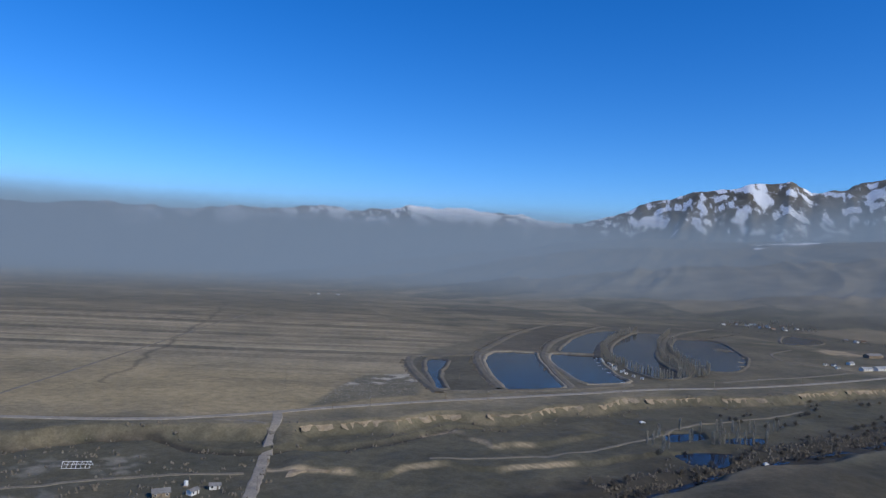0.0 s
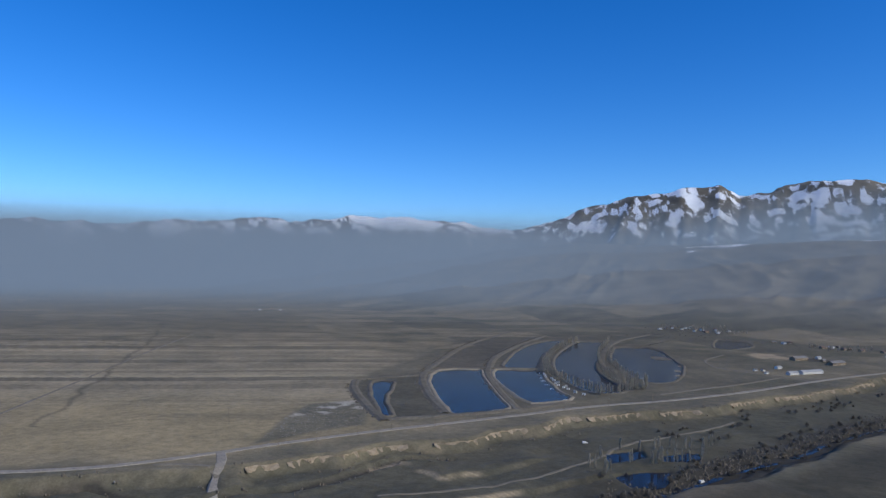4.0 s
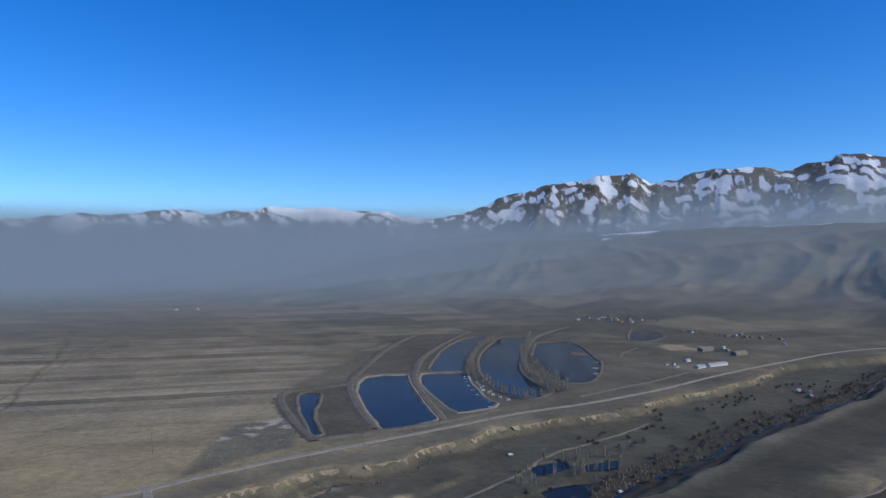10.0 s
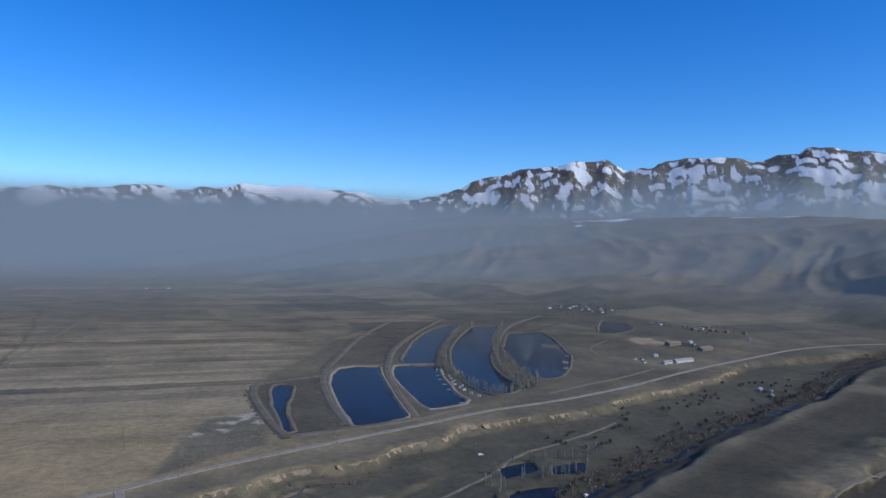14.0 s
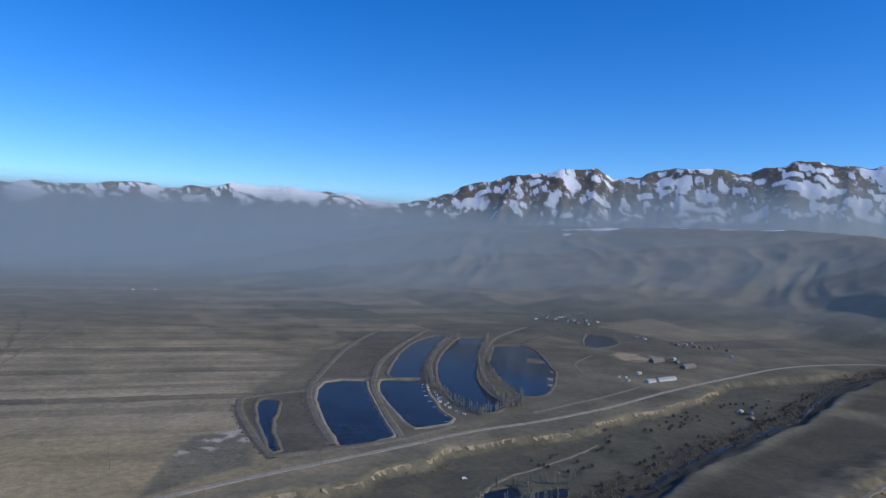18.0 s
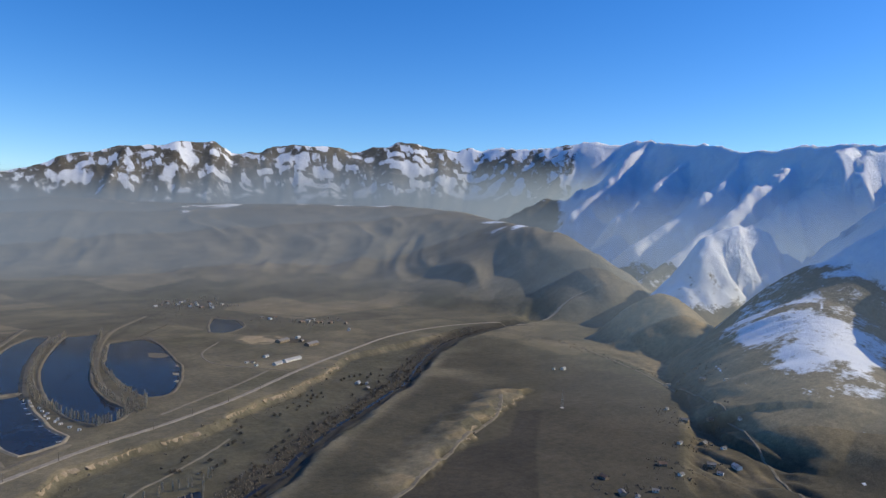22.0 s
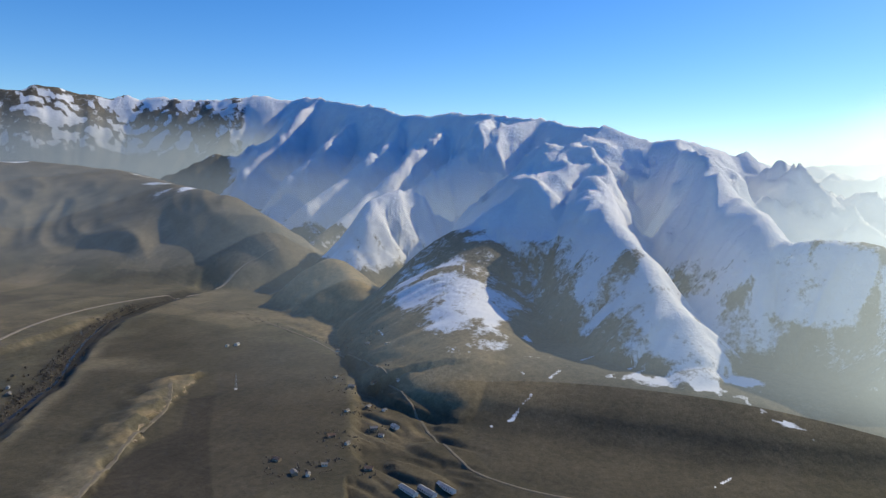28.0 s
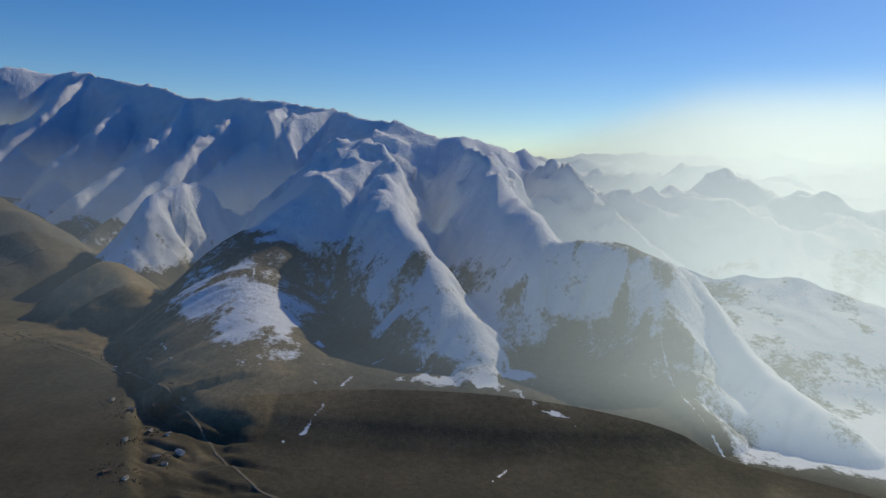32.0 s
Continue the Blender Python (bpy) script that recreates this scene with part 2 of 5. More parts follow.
FOOT = [(700, -2500), (760, -900), (800, -420), (900, -120), (900, 60), (930, 430), (1260, 640), (1500, 930), (1780, 1180), (2250, 1560), (2600, 2150), (2850, 2800), (2700, 3400), (2000, 3900), (800, 4200)]
# edges of the valley floor
TERRACE = [(-900, 330), (-520, 380), (-348, 422), (-288, 460), (-227, 489), (-154, 504), (-136, 518), (-97, 540), (-64, 554), (-31, 586), (20, 600), (49, 618), (85, 650), (141, 693), (180, 722), (222, 737),
           (311, 764), (421, 829), (481, 869), (566, 926), (700, 1027), (803, 1062), (1015, 1123), (1300, 1190), (1600, 1300)]
SOUTH_BANK = [(-700, 40), (-300, 160), (-60, 300), (60, 375), (130, 425), (200, 470), (262, 515), (330, 566), (440, 652), (560, 732), (660, 796), (850, 950), (990, 1045), (1160, 1110), (1380, 1150)]
RIVER = [(-60, 330), (90, 421), (163, 482), (215, 522), (271, 566), (325, 600), (386, 651), (465, 708), (543, 755), (617, 800), (683, 842), (815, 958), (982, 1084), (1144, 1151), (1334, 1185)]
DITCH = [(-420, 405), (-351, 425), (-300, 440), (-260, 472), (-225, 483), (-192, 466), (-149, 464), (-126, 478), (-95, 488), (-66, 508), (-41, 548), (-20, 564), (20, 575)]
TAN_STEPS = [(342, 457), (425, 492), (523, 546), (605, 585), (680, 627), (735, 640)]
FIELD_RIM = [(570, 285), (623, 317), (732, 378), (851, 442), (911, 471), (1000, 562), (1077, 671), (1135, 791), (1302, 997)]


def crest(x, y, line, reach, power, seed, furrow=0.3, rounded=2.0, least=0.3, sway=0.22):
    """Height of a hill whose top follows a crest line and whose flanks fall off over the given reach, cut by side gullies."""
    wob = (fbm(x, y, reach * 0.5, 3, seed) - 0.5) * reach * sway
    d, high, run = along(x + wob, y + wob * 0.7, line)
    side_of = np.where(d > 0, 0.0, 37.3)
    d = np.abs(d)
    u = np.clip(d / (reach * np.maximum(least + (1 - least) * np.clip(high / max(p[2] for p in line), 0, 1), 0.06)), 0, 1)
    prof = (1 - u**rounded) ** power
    a = run / (reach * 0.16) + d / reach * 0.9 + side_of
    b_ = run / (reach * 0.062) + d / reach * 1.3 + side_of
    groove = 0.65 * np.abs(2 * value_noise(a, d / reach * 1.1, seed + 9) - 1) + 0.35 * np.abs(2 * value_noise(b_, d / reach * 2.2, seed + 11) - 1)
    mid = smooth(0.04, 0.4, u) * (1 - smooth(0.75, 1.0, u))
    return np.maximum(high * (prof - furrow * mid * (0.75 - groove) * prof**0.5), 0)


def smooth_max(a, b_, k):
    h = np.clip(0.5 + 0.5 * (a - b_) / k, 0, 1)
    return b_ + (a - b_) * h + k * h * (1 - h) * smooth(0, 3 * k, np.maximum(a, b_))


FLAT_STEP = [(-130, 432), (-84, 433), (-56, 432), (-44, 450), (-15, 462), (14, 460), (45, 476), (86, 491), (120, 510)]
FLAT_STEP_NORTH = [(-41, 550), (-20, 564), (2, 531), (15, 519), (40, 527), (80, 556)]
FIELD_HILL = [(120, 360), (150, 425), (178, 468), (205, 482), (235, 478), (250, 450), (225, 395), (190, 330)]
POND_RINGS = [
    [(13, 982), (24, 1030), (50, 1046), (81, 1041), (80, 964), (83, 855), (90, 751), (57, 722), (33, 717), (21, 799), (11, 924)],
    [(104, 1015), (112, 1047), (172, 1049), (164, 949), (165, 861), (173, 822), (164, 801), (124, 781), (115, 811), (108, 885), (102, 965)],
    [(-66, 904), (-57, 924), (-44, 914), (-42, 858), (-46, 817), (-42, 757), (-33, 705), (-38, 699), (-51, 779), (-61, 841)],
    [(127, 1080), (163, 1253), (222, 1435), (285, 1530), (300, 1509), (252, 1382), (203, 1202), (174, 1065)],
    [(336, 1503), (390, 1497), (347, 1351), (291, 1177), (263, 1061), (254, 963), (260, 894), (240, 855), (217, 852), (200, 890), (196, 966), (204, 1062), (224, 1177), (264, 1318)],
    [(385, 1385), (448, 1398), (451, 1315), (423, 1168), (410, 1103), (364, 989), (332, 944), (308, 945), (303, 997), (310, 1103), (322, 1191), (344, 1258)],
    [(686, 1600), (716, 1545), (685, 1445), (620, 1390), (600, 1412), (641, 1515)],
]
LOW_PONDS = [[(158, 594), (190, 606), (188, 582), (155, 566)], [(205, 590), (240, 600), (231, 578), (202, 569)], [(148, 527), (172, 540), (194, 541), (178, 504), (152, 500)]]


def height(x, y):
    z = (fbm(x, y, 160, 4, 5) - 0.5) * 1.2 + (fbm(x, y, 900, 3, 8) - 0.5) * 6 * smooth(1300, 3000, np.hypot(x, y))
    wob = (fbm(x, y, 38, 3, 31) - 0.5) * 26
    t = along(x, y, TERRACE)[0] + wob
    s = along(x, y, SOUTH_BANK)[0] - wob * 0.8
    low = (1 - smooth(-9, 5, t)) * smooth(-6, 14, s)
    ramp = np.abs(along(x, y, [(-152, 556), (-142, 520), (-131, 470)])[0])
    low = low * (1 - (1 - smooth(4, 18, ramp)) * smooth(462, 530, y))
    z = z - 9 * low * (0.75 + 0.5 * fbm(x, y, 70, 3, 40))
    z = z + low * (fbm(x, y, 22, 3, 43) - 0.5) * 2.6
    r = np.abs(along(x, y, RIVER)[0] + wob * 0.35)
    z = z - 3.5 * (1 - smooth(7, 17, r)) * smooth(20, 120, x + 200)
    dd = np.abs(along(x, y, DITCH)[0] + wob * 0.3)
    z = z - 3.0 * (1 - smooth(2, 8, dd))
    ts, _, trun = along(x, y, TAN_STEPS)
    ts = ts + (fbm(x, y, 30, 3, 61) - 0.5) * 34
    z = z + 6 * smooth(-16, -6, ts) * (1 - smooth(0, 60, ts)) * smooth(0, 90, trun) + 4 * smooth(-2, 6, ts) * (1 - smooth(10, 70, ts)) * smooth(120, 250, trun)
    fr, _, frun = along(x, y, FIELD_RIM)
    gully = fbm(0.95 * x - 0.3 * y, 0.26 * (0.3 * x + 0.95 * y), 34, 3, 71, True)
    belt = smooth(4, 20, -fr) * (1 - smooth(110, 170, -fr)) * (1 - smooth(330, 640, y - 0.5 * (x - 700) + 0 * x))
    z = z - belt * (1.5 + 6.5 * smooth(0.45, 0.85, gully))
    for line, drop in ((FLAT_STEP, 2.6), (FLAT_STEP_NORTH, 2.2)):
        q, _, qr = along(x, y, line)
        q = q + (fbm(x, y, 18, 3, 91) - 0.5) * 12
        z = z + drop * smooth(-2.5, 2.5, q) * (1 - smooth(6, 45, q)) * smooth(0, 25, qr)
    z = z + 5.0 * inside(x, y, FIELD_HILL, 28.0)
    for ring in POND_RINGS:
        w = inside(x, y, ring, 7.0)
        z = z * (1 - w) - 2.6 * w
    for ring in LOW_PONDS:
        w = inside(x, y, ring, 4.0)
        z = z * (1 - w) - 13.0 * w
    bx, by = x + (fbm(x, y, 700, 2, 101) - 0.5) * 160, y + (fbm(x, y, 700, 2, 103) - 0.5) * 160
    hills = np.zeros_like(x)
    for p, q, p_reach, q_reach in zip(BROWN_HILLS, BROWN_HILLS[1:], HILL_REACH, HILL_REACH[1:]):
        hd, high, hrun = along(bx, by, [p, q])
        u = np.clip(np.abs(hd) / (p_reach + (q_reach - p_reach) * hrun / math.dist(p[:2], q[:2])), 0, 1)
        hills = smooth_max(hills, high * (1 - u**1.5) ** 1.7, 6)
    hx, hy = x + (fbm(x, y, 600, 2, 387) - 0.5) * 380, y + (fbm(x, y, 600, 2, 389) - 0.5) * 380
    groove = 0.62 * fbm(0.30 * (0.62 * hx + 0.78 * hy), 0.78 * hx - 0.62 * hy, 330, 2, 391, True) + 0.38 * fbm(0.36 * (0.45 * hx + 0.89 * hy), 0.89 * hx - 0.45 * hy, 140, 2, 393, True)
    hills = np.maximum(hills - 74 * (0.70 - groove) * smooth(10, 110, hills) * (1 - 0.85 * smooth(190, 300, hills)), 0)
    hills = smooth_max(hills, crest(x, y, KNOLL, 170, 1.3, 131, 0.16, 1.7), 8)
    fan_edge = np.interp(y, [-420, -250, -75, 60, 180, 250, 330, 430], [800, 760, 742, 740, 735, 745, 830, 960])
    fan = 52 * smooth(-90, 200, x - fan_edge) * smooth(-420, -300, y) * (1 - smooth(430, 620, y))
    snowy = smooth_max(crest(x, y, DOME_SPUR, 480, 1.2, 151, 0.16, 1.9, 0.34), crest(x, y, MID_SPUR, 250, 1.35, 171, 0.22, 1.6, 0.5), 18)
    for line, reach, seed in ((RIGHT_SPUR, 300, 191), (RIGHT_FLANK, 210, 201), (ROCK_SPUR, 330, 211)):
        snowy = smooth_max(snowy, crest(x, y, line, reach, 1.35, seed, 0.3, 1.5, 0.4), 14)
    for k, line in enumerate(EAST_SPURS + SIDE_SPURS):
        snowy = smooth_max(snowy, crest(x, y, line, 380, 1.3, 221 + 7 * k, 0.34, 1.4, 0.4), 16)
    snowy = np.maximum(snowy, fan)
    # the massif behind: rises from its foot to the main crest, broken into ridges
    f = -along(x, y, FOOT)[0]
    wx, wy = x + (fbm(x, y, 700, 3, 301) - 0.5) * 420, y + (fbm(x, y, 700, 3, 305) - 0.5) * 420
    px_, py_ = (0.82 * wx + 0.57 * wy) * 0.62, (-0.57 * wx + 0.82 * wy)
    folds = 0.75 * fbm(px_, py_, 420, 3, 311, True) + 0.25 * fbm(px_ * 1.3, py_, 170, 3, 315, True)
    rise = np.interp(f, [0, 250, 500, 800, 1200, 2000, 3200], [0, 24, 90, 205, 290, 335, 350])
    massif = np.maximum(rise + 250 * (folds - 0.60) * smooth(250, 900, f), 0) * smooth(60, 400, f)
    main = crest(x, y, MAIN_CREST, 640, 1.15, 331, 0.5, 1.05, 0.6, 0.1)
    east = crest(x, y, EAST_RANGE, 480, 1.2, 335, 0.4, 1.15, 0.4, 0.1)
    r_one, r_two = fbm(px_, py_, 300, 3, 351, True), fbm(px_ * 1.1, py_, 120, 3, 355, True)
    rough = smooth(180, 650, f) * (1 - 0.65 * smooth(100, 600, -y))
    snowy = smooth_max(smooth_max(snowy, massif, 26), smooth_max(main, east, 20), 24)
    near_crest = np.exp(-(np.abs(along(x, y, MAIN_CREST + EAST_RANGE[1:])[0]) / 150) ** 2)
    snowy = np.maximum(snowy + smooth(60, 240, snowy) * (1 - 0.75 * near_crest) * ((14 + 120 * rough) * (r_one - 0.58) + (14 + 84 * rough) * (r_two - 0.58) + 34 * rough * (fbm(wx, wy, 52, 2, 359, True) - 0.58)), 0)
    far = smooth_max(crest(x, y, FAR_RANGE, 900, 1.1, 251, 0.14, 1.1, 0.4, 0.08), crest(x, y, WEST_RANGE, 900, 1.2, 271, 0.2, 1.2), 20)
    far_up = smooth(40, 240, far)
    far = np.maximum(far * (1 + 0.08 * (fbm(wx, wy, 300, 4, 321, True) - 0.6)) + far_up * (80 * (fbm(x, y, 330, 4, 361, True) - 0.60)), 0)
    big = smooth_max(smooth_max(hills, snowy, 12), far, 30)
    return z * (1 - smooth(10, 60, big)) + np.maximum(big, 0), snowy, far, low, t, r, ts, trun, belt, fr, 0.5 * r_one + 0.5 * r_two


# one sheet of ground to the horizon, finer towards the middle of the valley
angles = np.radians(np.concatenate([np.arange(-42, 123, 0.17), np.arange(123.5, 317.5, 3.0)]))
radii = [30.0]
while radii[-1] < 14000:
    r_ = radii[-1]
    radii.append(r_ * (1.03 if r_ < 250 else 1.008 if r_ < 400 else 1.0055 if r_ < 1300 else 1.0075 if r_ < 3000 else 1.006 if r_ < 5200 else 1.06))
radii = np.array(radii)
RR, AA = np.meshgrid(radii, angles, indexing="ij")
GX, GY = (RR * np.sin(AA) - 15).ravel(), (RR * np.cos(AA) - 30).ravel()
GZ, g_snowy, g_far, g_low, g_terr, g_river, g_steps, g_srun, g_belt, g_rim, g_ridge = height(GX, GY)
def tone(*c):
    return np.array(c, float)


tint_rgb = np.tile(tone(0.140, 0.124, 0.090), (len(GX), 1))


def lay(mask, colour):
    tint_rgb[:] = tint_rgb + (tone(*colour) - tint_rgb) * mask[:, None]


weeds = smooth(0.50, 0.66, fbm(GX, GY, 95, 4, 201))
lay(weeds * 0.6, (0.098, 0.092, 0.062))
dry = smooth(0.54, 0.70, fbm(GX, GY, 140, 4, 205))
lay(dry * 0.6, (0.225, 0.19, 0.13))
plots = lattice(np.floor((GX + 0.3 * GY) / 260.0), np.floor((GY - 0.2 * GX) / 120.0), 9)
lay(smooth(1150, 1400, GY) * smooth(0.55, 0.6, plots) * 0.6, (0.100, 0.090, 0.068))
lay(smooth(1150, 1400, GY) * (1 - smooth(0.25, 0.3, plots)) * 0.6, (0.235, 0.195, 0.135))
# strips of stubble and plough on the open plain
plain_part = smooth(20, 60, g_terr) * (1 - smooth(-60, 90, GX + 30 + 0.12 * (GY - 900) + (fbm(GX, GY, 130, 3, 217) - 0.5) * 220)) * (1 - 0.8 * inside(GX, GY, [(-75, 1000), (-90, 880), (-60, 740), (-20, 640), (200, 700), (400, 1000), (500, 1500), (100, 1500)], 12.0))
bow = GY - 0.10 * GX + (fbm(GX, GY, 400, 2, 77) - 0.5) * 18
bow = bow + 9 * np.sin(bow / 31.0) + 5 * np.sin(bow / 13.7)
lane = np.floor(bow / 23.0)
pick = lattice(lane, np.floor(GX / 900.0), 5)
edge = np.abs(bow / 23.0 - lane - 0.5)
strip_tone = tone(0.110, 0.095, 0.072)[None] + (pick**1.3)[:, None] * tone(0.30, 0.245, 0.155)[None]
fields = plain_part * (1 - smooth(1250, 1700, GY))
lay(plain_part * (0.7 - 0.35 * smooth(1000, 1500, GY)), (0.235, 0.197, 0.134))
tint_rgb += (strip_tone - tint_rgb) * (fields * smooth(600, 800, GY) * 0.75 * (0.65 + 0.35 * smooth(0.35, 0.6, fbm(GX, GY, 300, 3, 211))))[:, None]
lay(plain_part * (1 - smooth(660, 880, GY)) * (0.55 + 0.4 * smooth(0.4, 0.6, fbm(GX, 3 * GY, 260, 3, 219))), (0.32, 0.255, 0.15))
lay(fields * smooth(640, 800, GY) * smooth(0.44, 0.49, edge) * 0.5, (0.26, 0.22, 0.16))
# valley floor, scarps and bare banks
lay(g_low * 0.8, (0.088, 0.083, 0.060))
lay(g_low * smooth(0.52, 0.66, fbm(GX, GY, 60, 4, 213)) * 0.4, (0.13, 0.112, 0.078))
thicket = np.exp(-(np.maximum(g_river - 14, 0) / 30) ** 2) * g_low * smooth(-60, 60, GX)
lay(thicket * (0.35 + 0.6 * smooth(0.40, 0.60, fbm(GX, GY, 22, 3, 229))), (0.055, 0.049, 0.037))
lay(1 - smooth(1.5, 5.0, np.abs(along(GX, GY, DITCH)[0])), (0.055, 0.05, 0.042))
for quad in ([(-285, 395), (-268, 428), (-240, 420), (-258, 388)], [(-236, 432), (-215, 446), (-205, 405), (-226, 392)], [(-262, 330), (-240, 372), (-220, 360), (-240, 318)]):
    lay(inside(GX, GY, quad, 3.0) * smooth(0.35, 0.6, fbm(GX, GY, 9, 3, 215)) * 0.7, (0.24, 0.22, 0.185))
for line in (FLAT_STEP, FLAT_STEP_NORTH):
    q = along(GX, GY, line)[0] + (fbm(GX, GY, 18, 3, 91) - 0.5) * 12
    lay(np.exp(-(q / 2.6) ** 2) * smooth(0.35, 0.55, fbm(GX, GY, 30, 2, 93)), (0.36, 0.29, 0.20))
lay(inside(GX, GY, FIELD_HILL, 10.0) * 0.8, (0.135, 0.112, 0.078))
lay(inside(GX, GY, [(-142, 577), (-136, 692), (-124, 758), (-73, 785), (-58, 711), (-56, 657), (-102, 623)], 5.0) * 0.75, (0.115, 0.110, 0.088))
chalk = inside(GX, GY, [(-136, 692), (-124, 758), (-73, 785), (-62, 735), (-100, 705)], 8.0) * smooth(0.45, 0.62, fbm(GX, GY, 14, 3, 94))
lay(chalk, (0.42, 0.38, 0.32))
lay(inside(GX, GY, [(-88, 900), (-80, 925), (-5, 965), (0, 925), (22, 715), (-36, 682), (-58, 750)], 5.0) * 0.8, (0.085, 0.080, 0.058))
lay(inside(GX, GY, [(15, 1070), (60, 1290), (130, 1500), (250, 1540), (160, 1340), (100, 1080), (60, 1060)], 8.0) * 0.6, (0.105, 0.090, 0.075))
scarp = np.exp(-((g_terr + 3) / 5.5) ** 2) * smooth(0.42, 0.62, fbm(GX, GY, 48, 3, 83)) * (1 - smooth(1000, 1300, GX))
lay(np.clip(scarp * 0.5, 0, 0.4), (0.25, 0.205, 0.145))
lay((1 - smooth(12, 32, g_river)) * smooth(-80, 40, GX) * 0.9, (0.040, 0.037, 0.033))
steps = smooth(-18, -8, g_steps) * (1 - smooth(10, 50, g_steps)) * smooth(0, 60, g_srun)
lay(steps * smooth(0.42, 0.64, fbm(GX, GY, 30, 3, 85)) * 0.8, (0.26, 0.205, 0.13))
lay(g_belt * 0.9 * smooth(0.2, 0.5, fbm(GX, GY, 40, 3, 87)), (0.32, 0.245, 0.15))
lay(g_belt * smooth(0.55, 0.80, fbm(0.95 * GX - 0.3 * GY, 0.26 * (0.3 * GX + 0.95 * GY), 34, 3, 71, True)) * 0.5, (0.085, 0.072, 0.055))
south = smooth(6, 30, -along(GX, GY, SOUTH_BANK)[0]) * (1 - smooth(900, 1150, GX)) * smooth(0.18, 0.45, fbm(GX, GY, 150, 3, 221))
lay(south * (1 - steps) * 0.85, (0.064, 0.058, 0.042))
# ploughed fields across the river
lay(inside(GX, GY, [(571, 300), (620, 320), (732, 378), (849, 444), (956, 524), (1004, 670), (900, 690), (839, 670), (731, 588), (580, 470), (452, 353)], 2.5) * 0.92, (0.074, 0.066, 0.051))
lay(inside(GX, GY, [(452, 353), (580, 470), (709, 569), (680, 590), (589, 520), (513, 516), (435, 484), (340, 440)], 2.5) * 0.95, (0.052, 0.046, 0.037))
lay(inside(GX, GY, [(640, 150), (700, 200), (770, 195), (830, 150), (884, 70), (886, 30), (850, -70), (800, -145), (720, -160), (640, -120), (600, 20)], 3.0) * 0.9, (0.076, 0.068, 0.052))
ponds_part = inside(GX, GY, [(-90, 900), (-60, 945), (-5, 1005), (15, 1110), (70, 1320), (170, 1560), (400, 1560), (480, 1400), (440, 1150), (400, 1040), (350, 940), (290, 885), (180, 800), (80, 735), (25, 705), (-36, 680)], 10.0)
lay(ponds_part * 0.6, (0.115, 0.102, 0.078))
# dark winter fields south of the river, and the worked ground of the farmyard
lay(inside(GX, GY, [(600, 1290), (640, 1330), (690, 1300), (690, 1240), (640, 1215), (600, 1240)], 12.0) * smooth(0.3, 0.55, fbm(GX, GY, 25, 3, 223)), (0.36, 0.285, 0.19))
lay(inside(GX, GY, [(672, 1255), (700, 1262), (722, 1225), (700, 1190), (676, 1205)], 8.0) * 0.85, (0.07, 0.062, 0.052))
lay(inside(GX, GY, [(640, 1900), (720, 2010), (820, 1960), (830, 1800), (740, 1740), (670, 1800)], 30.0) * smooth(0.35, 0.6, fbm(GX, GY, 40, 3, 225)) * 0.8, (0.085, 0.075, 0.06))
for line, half in (([(395, 1420), (470, 1560), (600, 1760), (720, 1900), (760, 2050)], 7.0), ([(760, 1810), (820, 1650), (900, 1500), (990, 1400), (1150, 1330)], 6.0), ([(300, 1640), (420, 1700), (600, 1760)], 5.0),
                   ([(-500, 1700), (-200, 1620), (100, 1650), (300, 1640)], 7.0), ([(-700, 1350), (-300, 1290), (0, 1330), (100, 1480)], 4.0), ([(-350, 640), (-420, 900), (-520, 1300), (-700, 1900)], 3.0)):
    lay(np.exp(-((along(GX, GY, line)[0] + (fbm(GX, GY, 60, 2, 227) - 0.5) * 24) / half) ** 2) * 0.6, (0.07, 0.064, 0.05))
# hills
up = smooth(15, 90, GZ)
lay(up * 0.8, (0.200, 0.178, 0.145))
knoll_d, knoll_h, _ = along(GX, GY, KNOLL)
lay(np.exp(-(knoll_d / 120) ** 2) * smooth(3, 22, GZ), (0.27, 0.215, 0.135))
rock = smooth(0.5, 0.75, fbm(GX, GY, 220, 4, 91, True)) * smooth(150, 500, GZ)
lay(rock * 0.7, (0.10, 0.085, 0.068))
patchy = fbm(GX, GY, 260, 5, 95) * 0.6 + fbm(GX, GY, 900, 3, 97) * 0.4
streak = fbm(GX, GY, 110, 4, 99)
near_side = smooth(85, 200, g_snowy + (patchy - 0.5) * 260 + (streak - 0.5) * 140 + 40 * smooth(1350, 1700, GX))
near_side = near_side * (1 - 0.3 * smooth(0.62, 0.80, g_ridge + (fbm(GX, GY, 60, 3, 105) - 0.5) * 0.3) * (1 - 0.5 * smooth(60, 80, np.degrees(np.arctan2(GX + 15, GY + 30)))))
turn_of = np.degrees(np.arctan2(GX + 15, GY + 30))
bands = fbm(0.4 * (0.9 * GX - 0.43 * GY), 0.43 * GX + 0.9 * GY, 44, 5, 107, True)
bare = smooth(0.48, 0.66, bands + (fbm(GX, GY, 28, 3, 103) - 0.5) * 0.5) * (0.62 - 0.4 * smooth(48, 66, turn_of))
far_side = smooth(110, 330, g_far + (patchy - 0.5) * 260 + (streak - 0.5) * 120 - 130 * (1 - smooth(48, 64, turn_of))) * (1 - bare)
hill_part = smooth(0.62, 0.70, patchy) * smooth(90, 200, GZ) * (1 - smooth(40, 90, g_snowy))
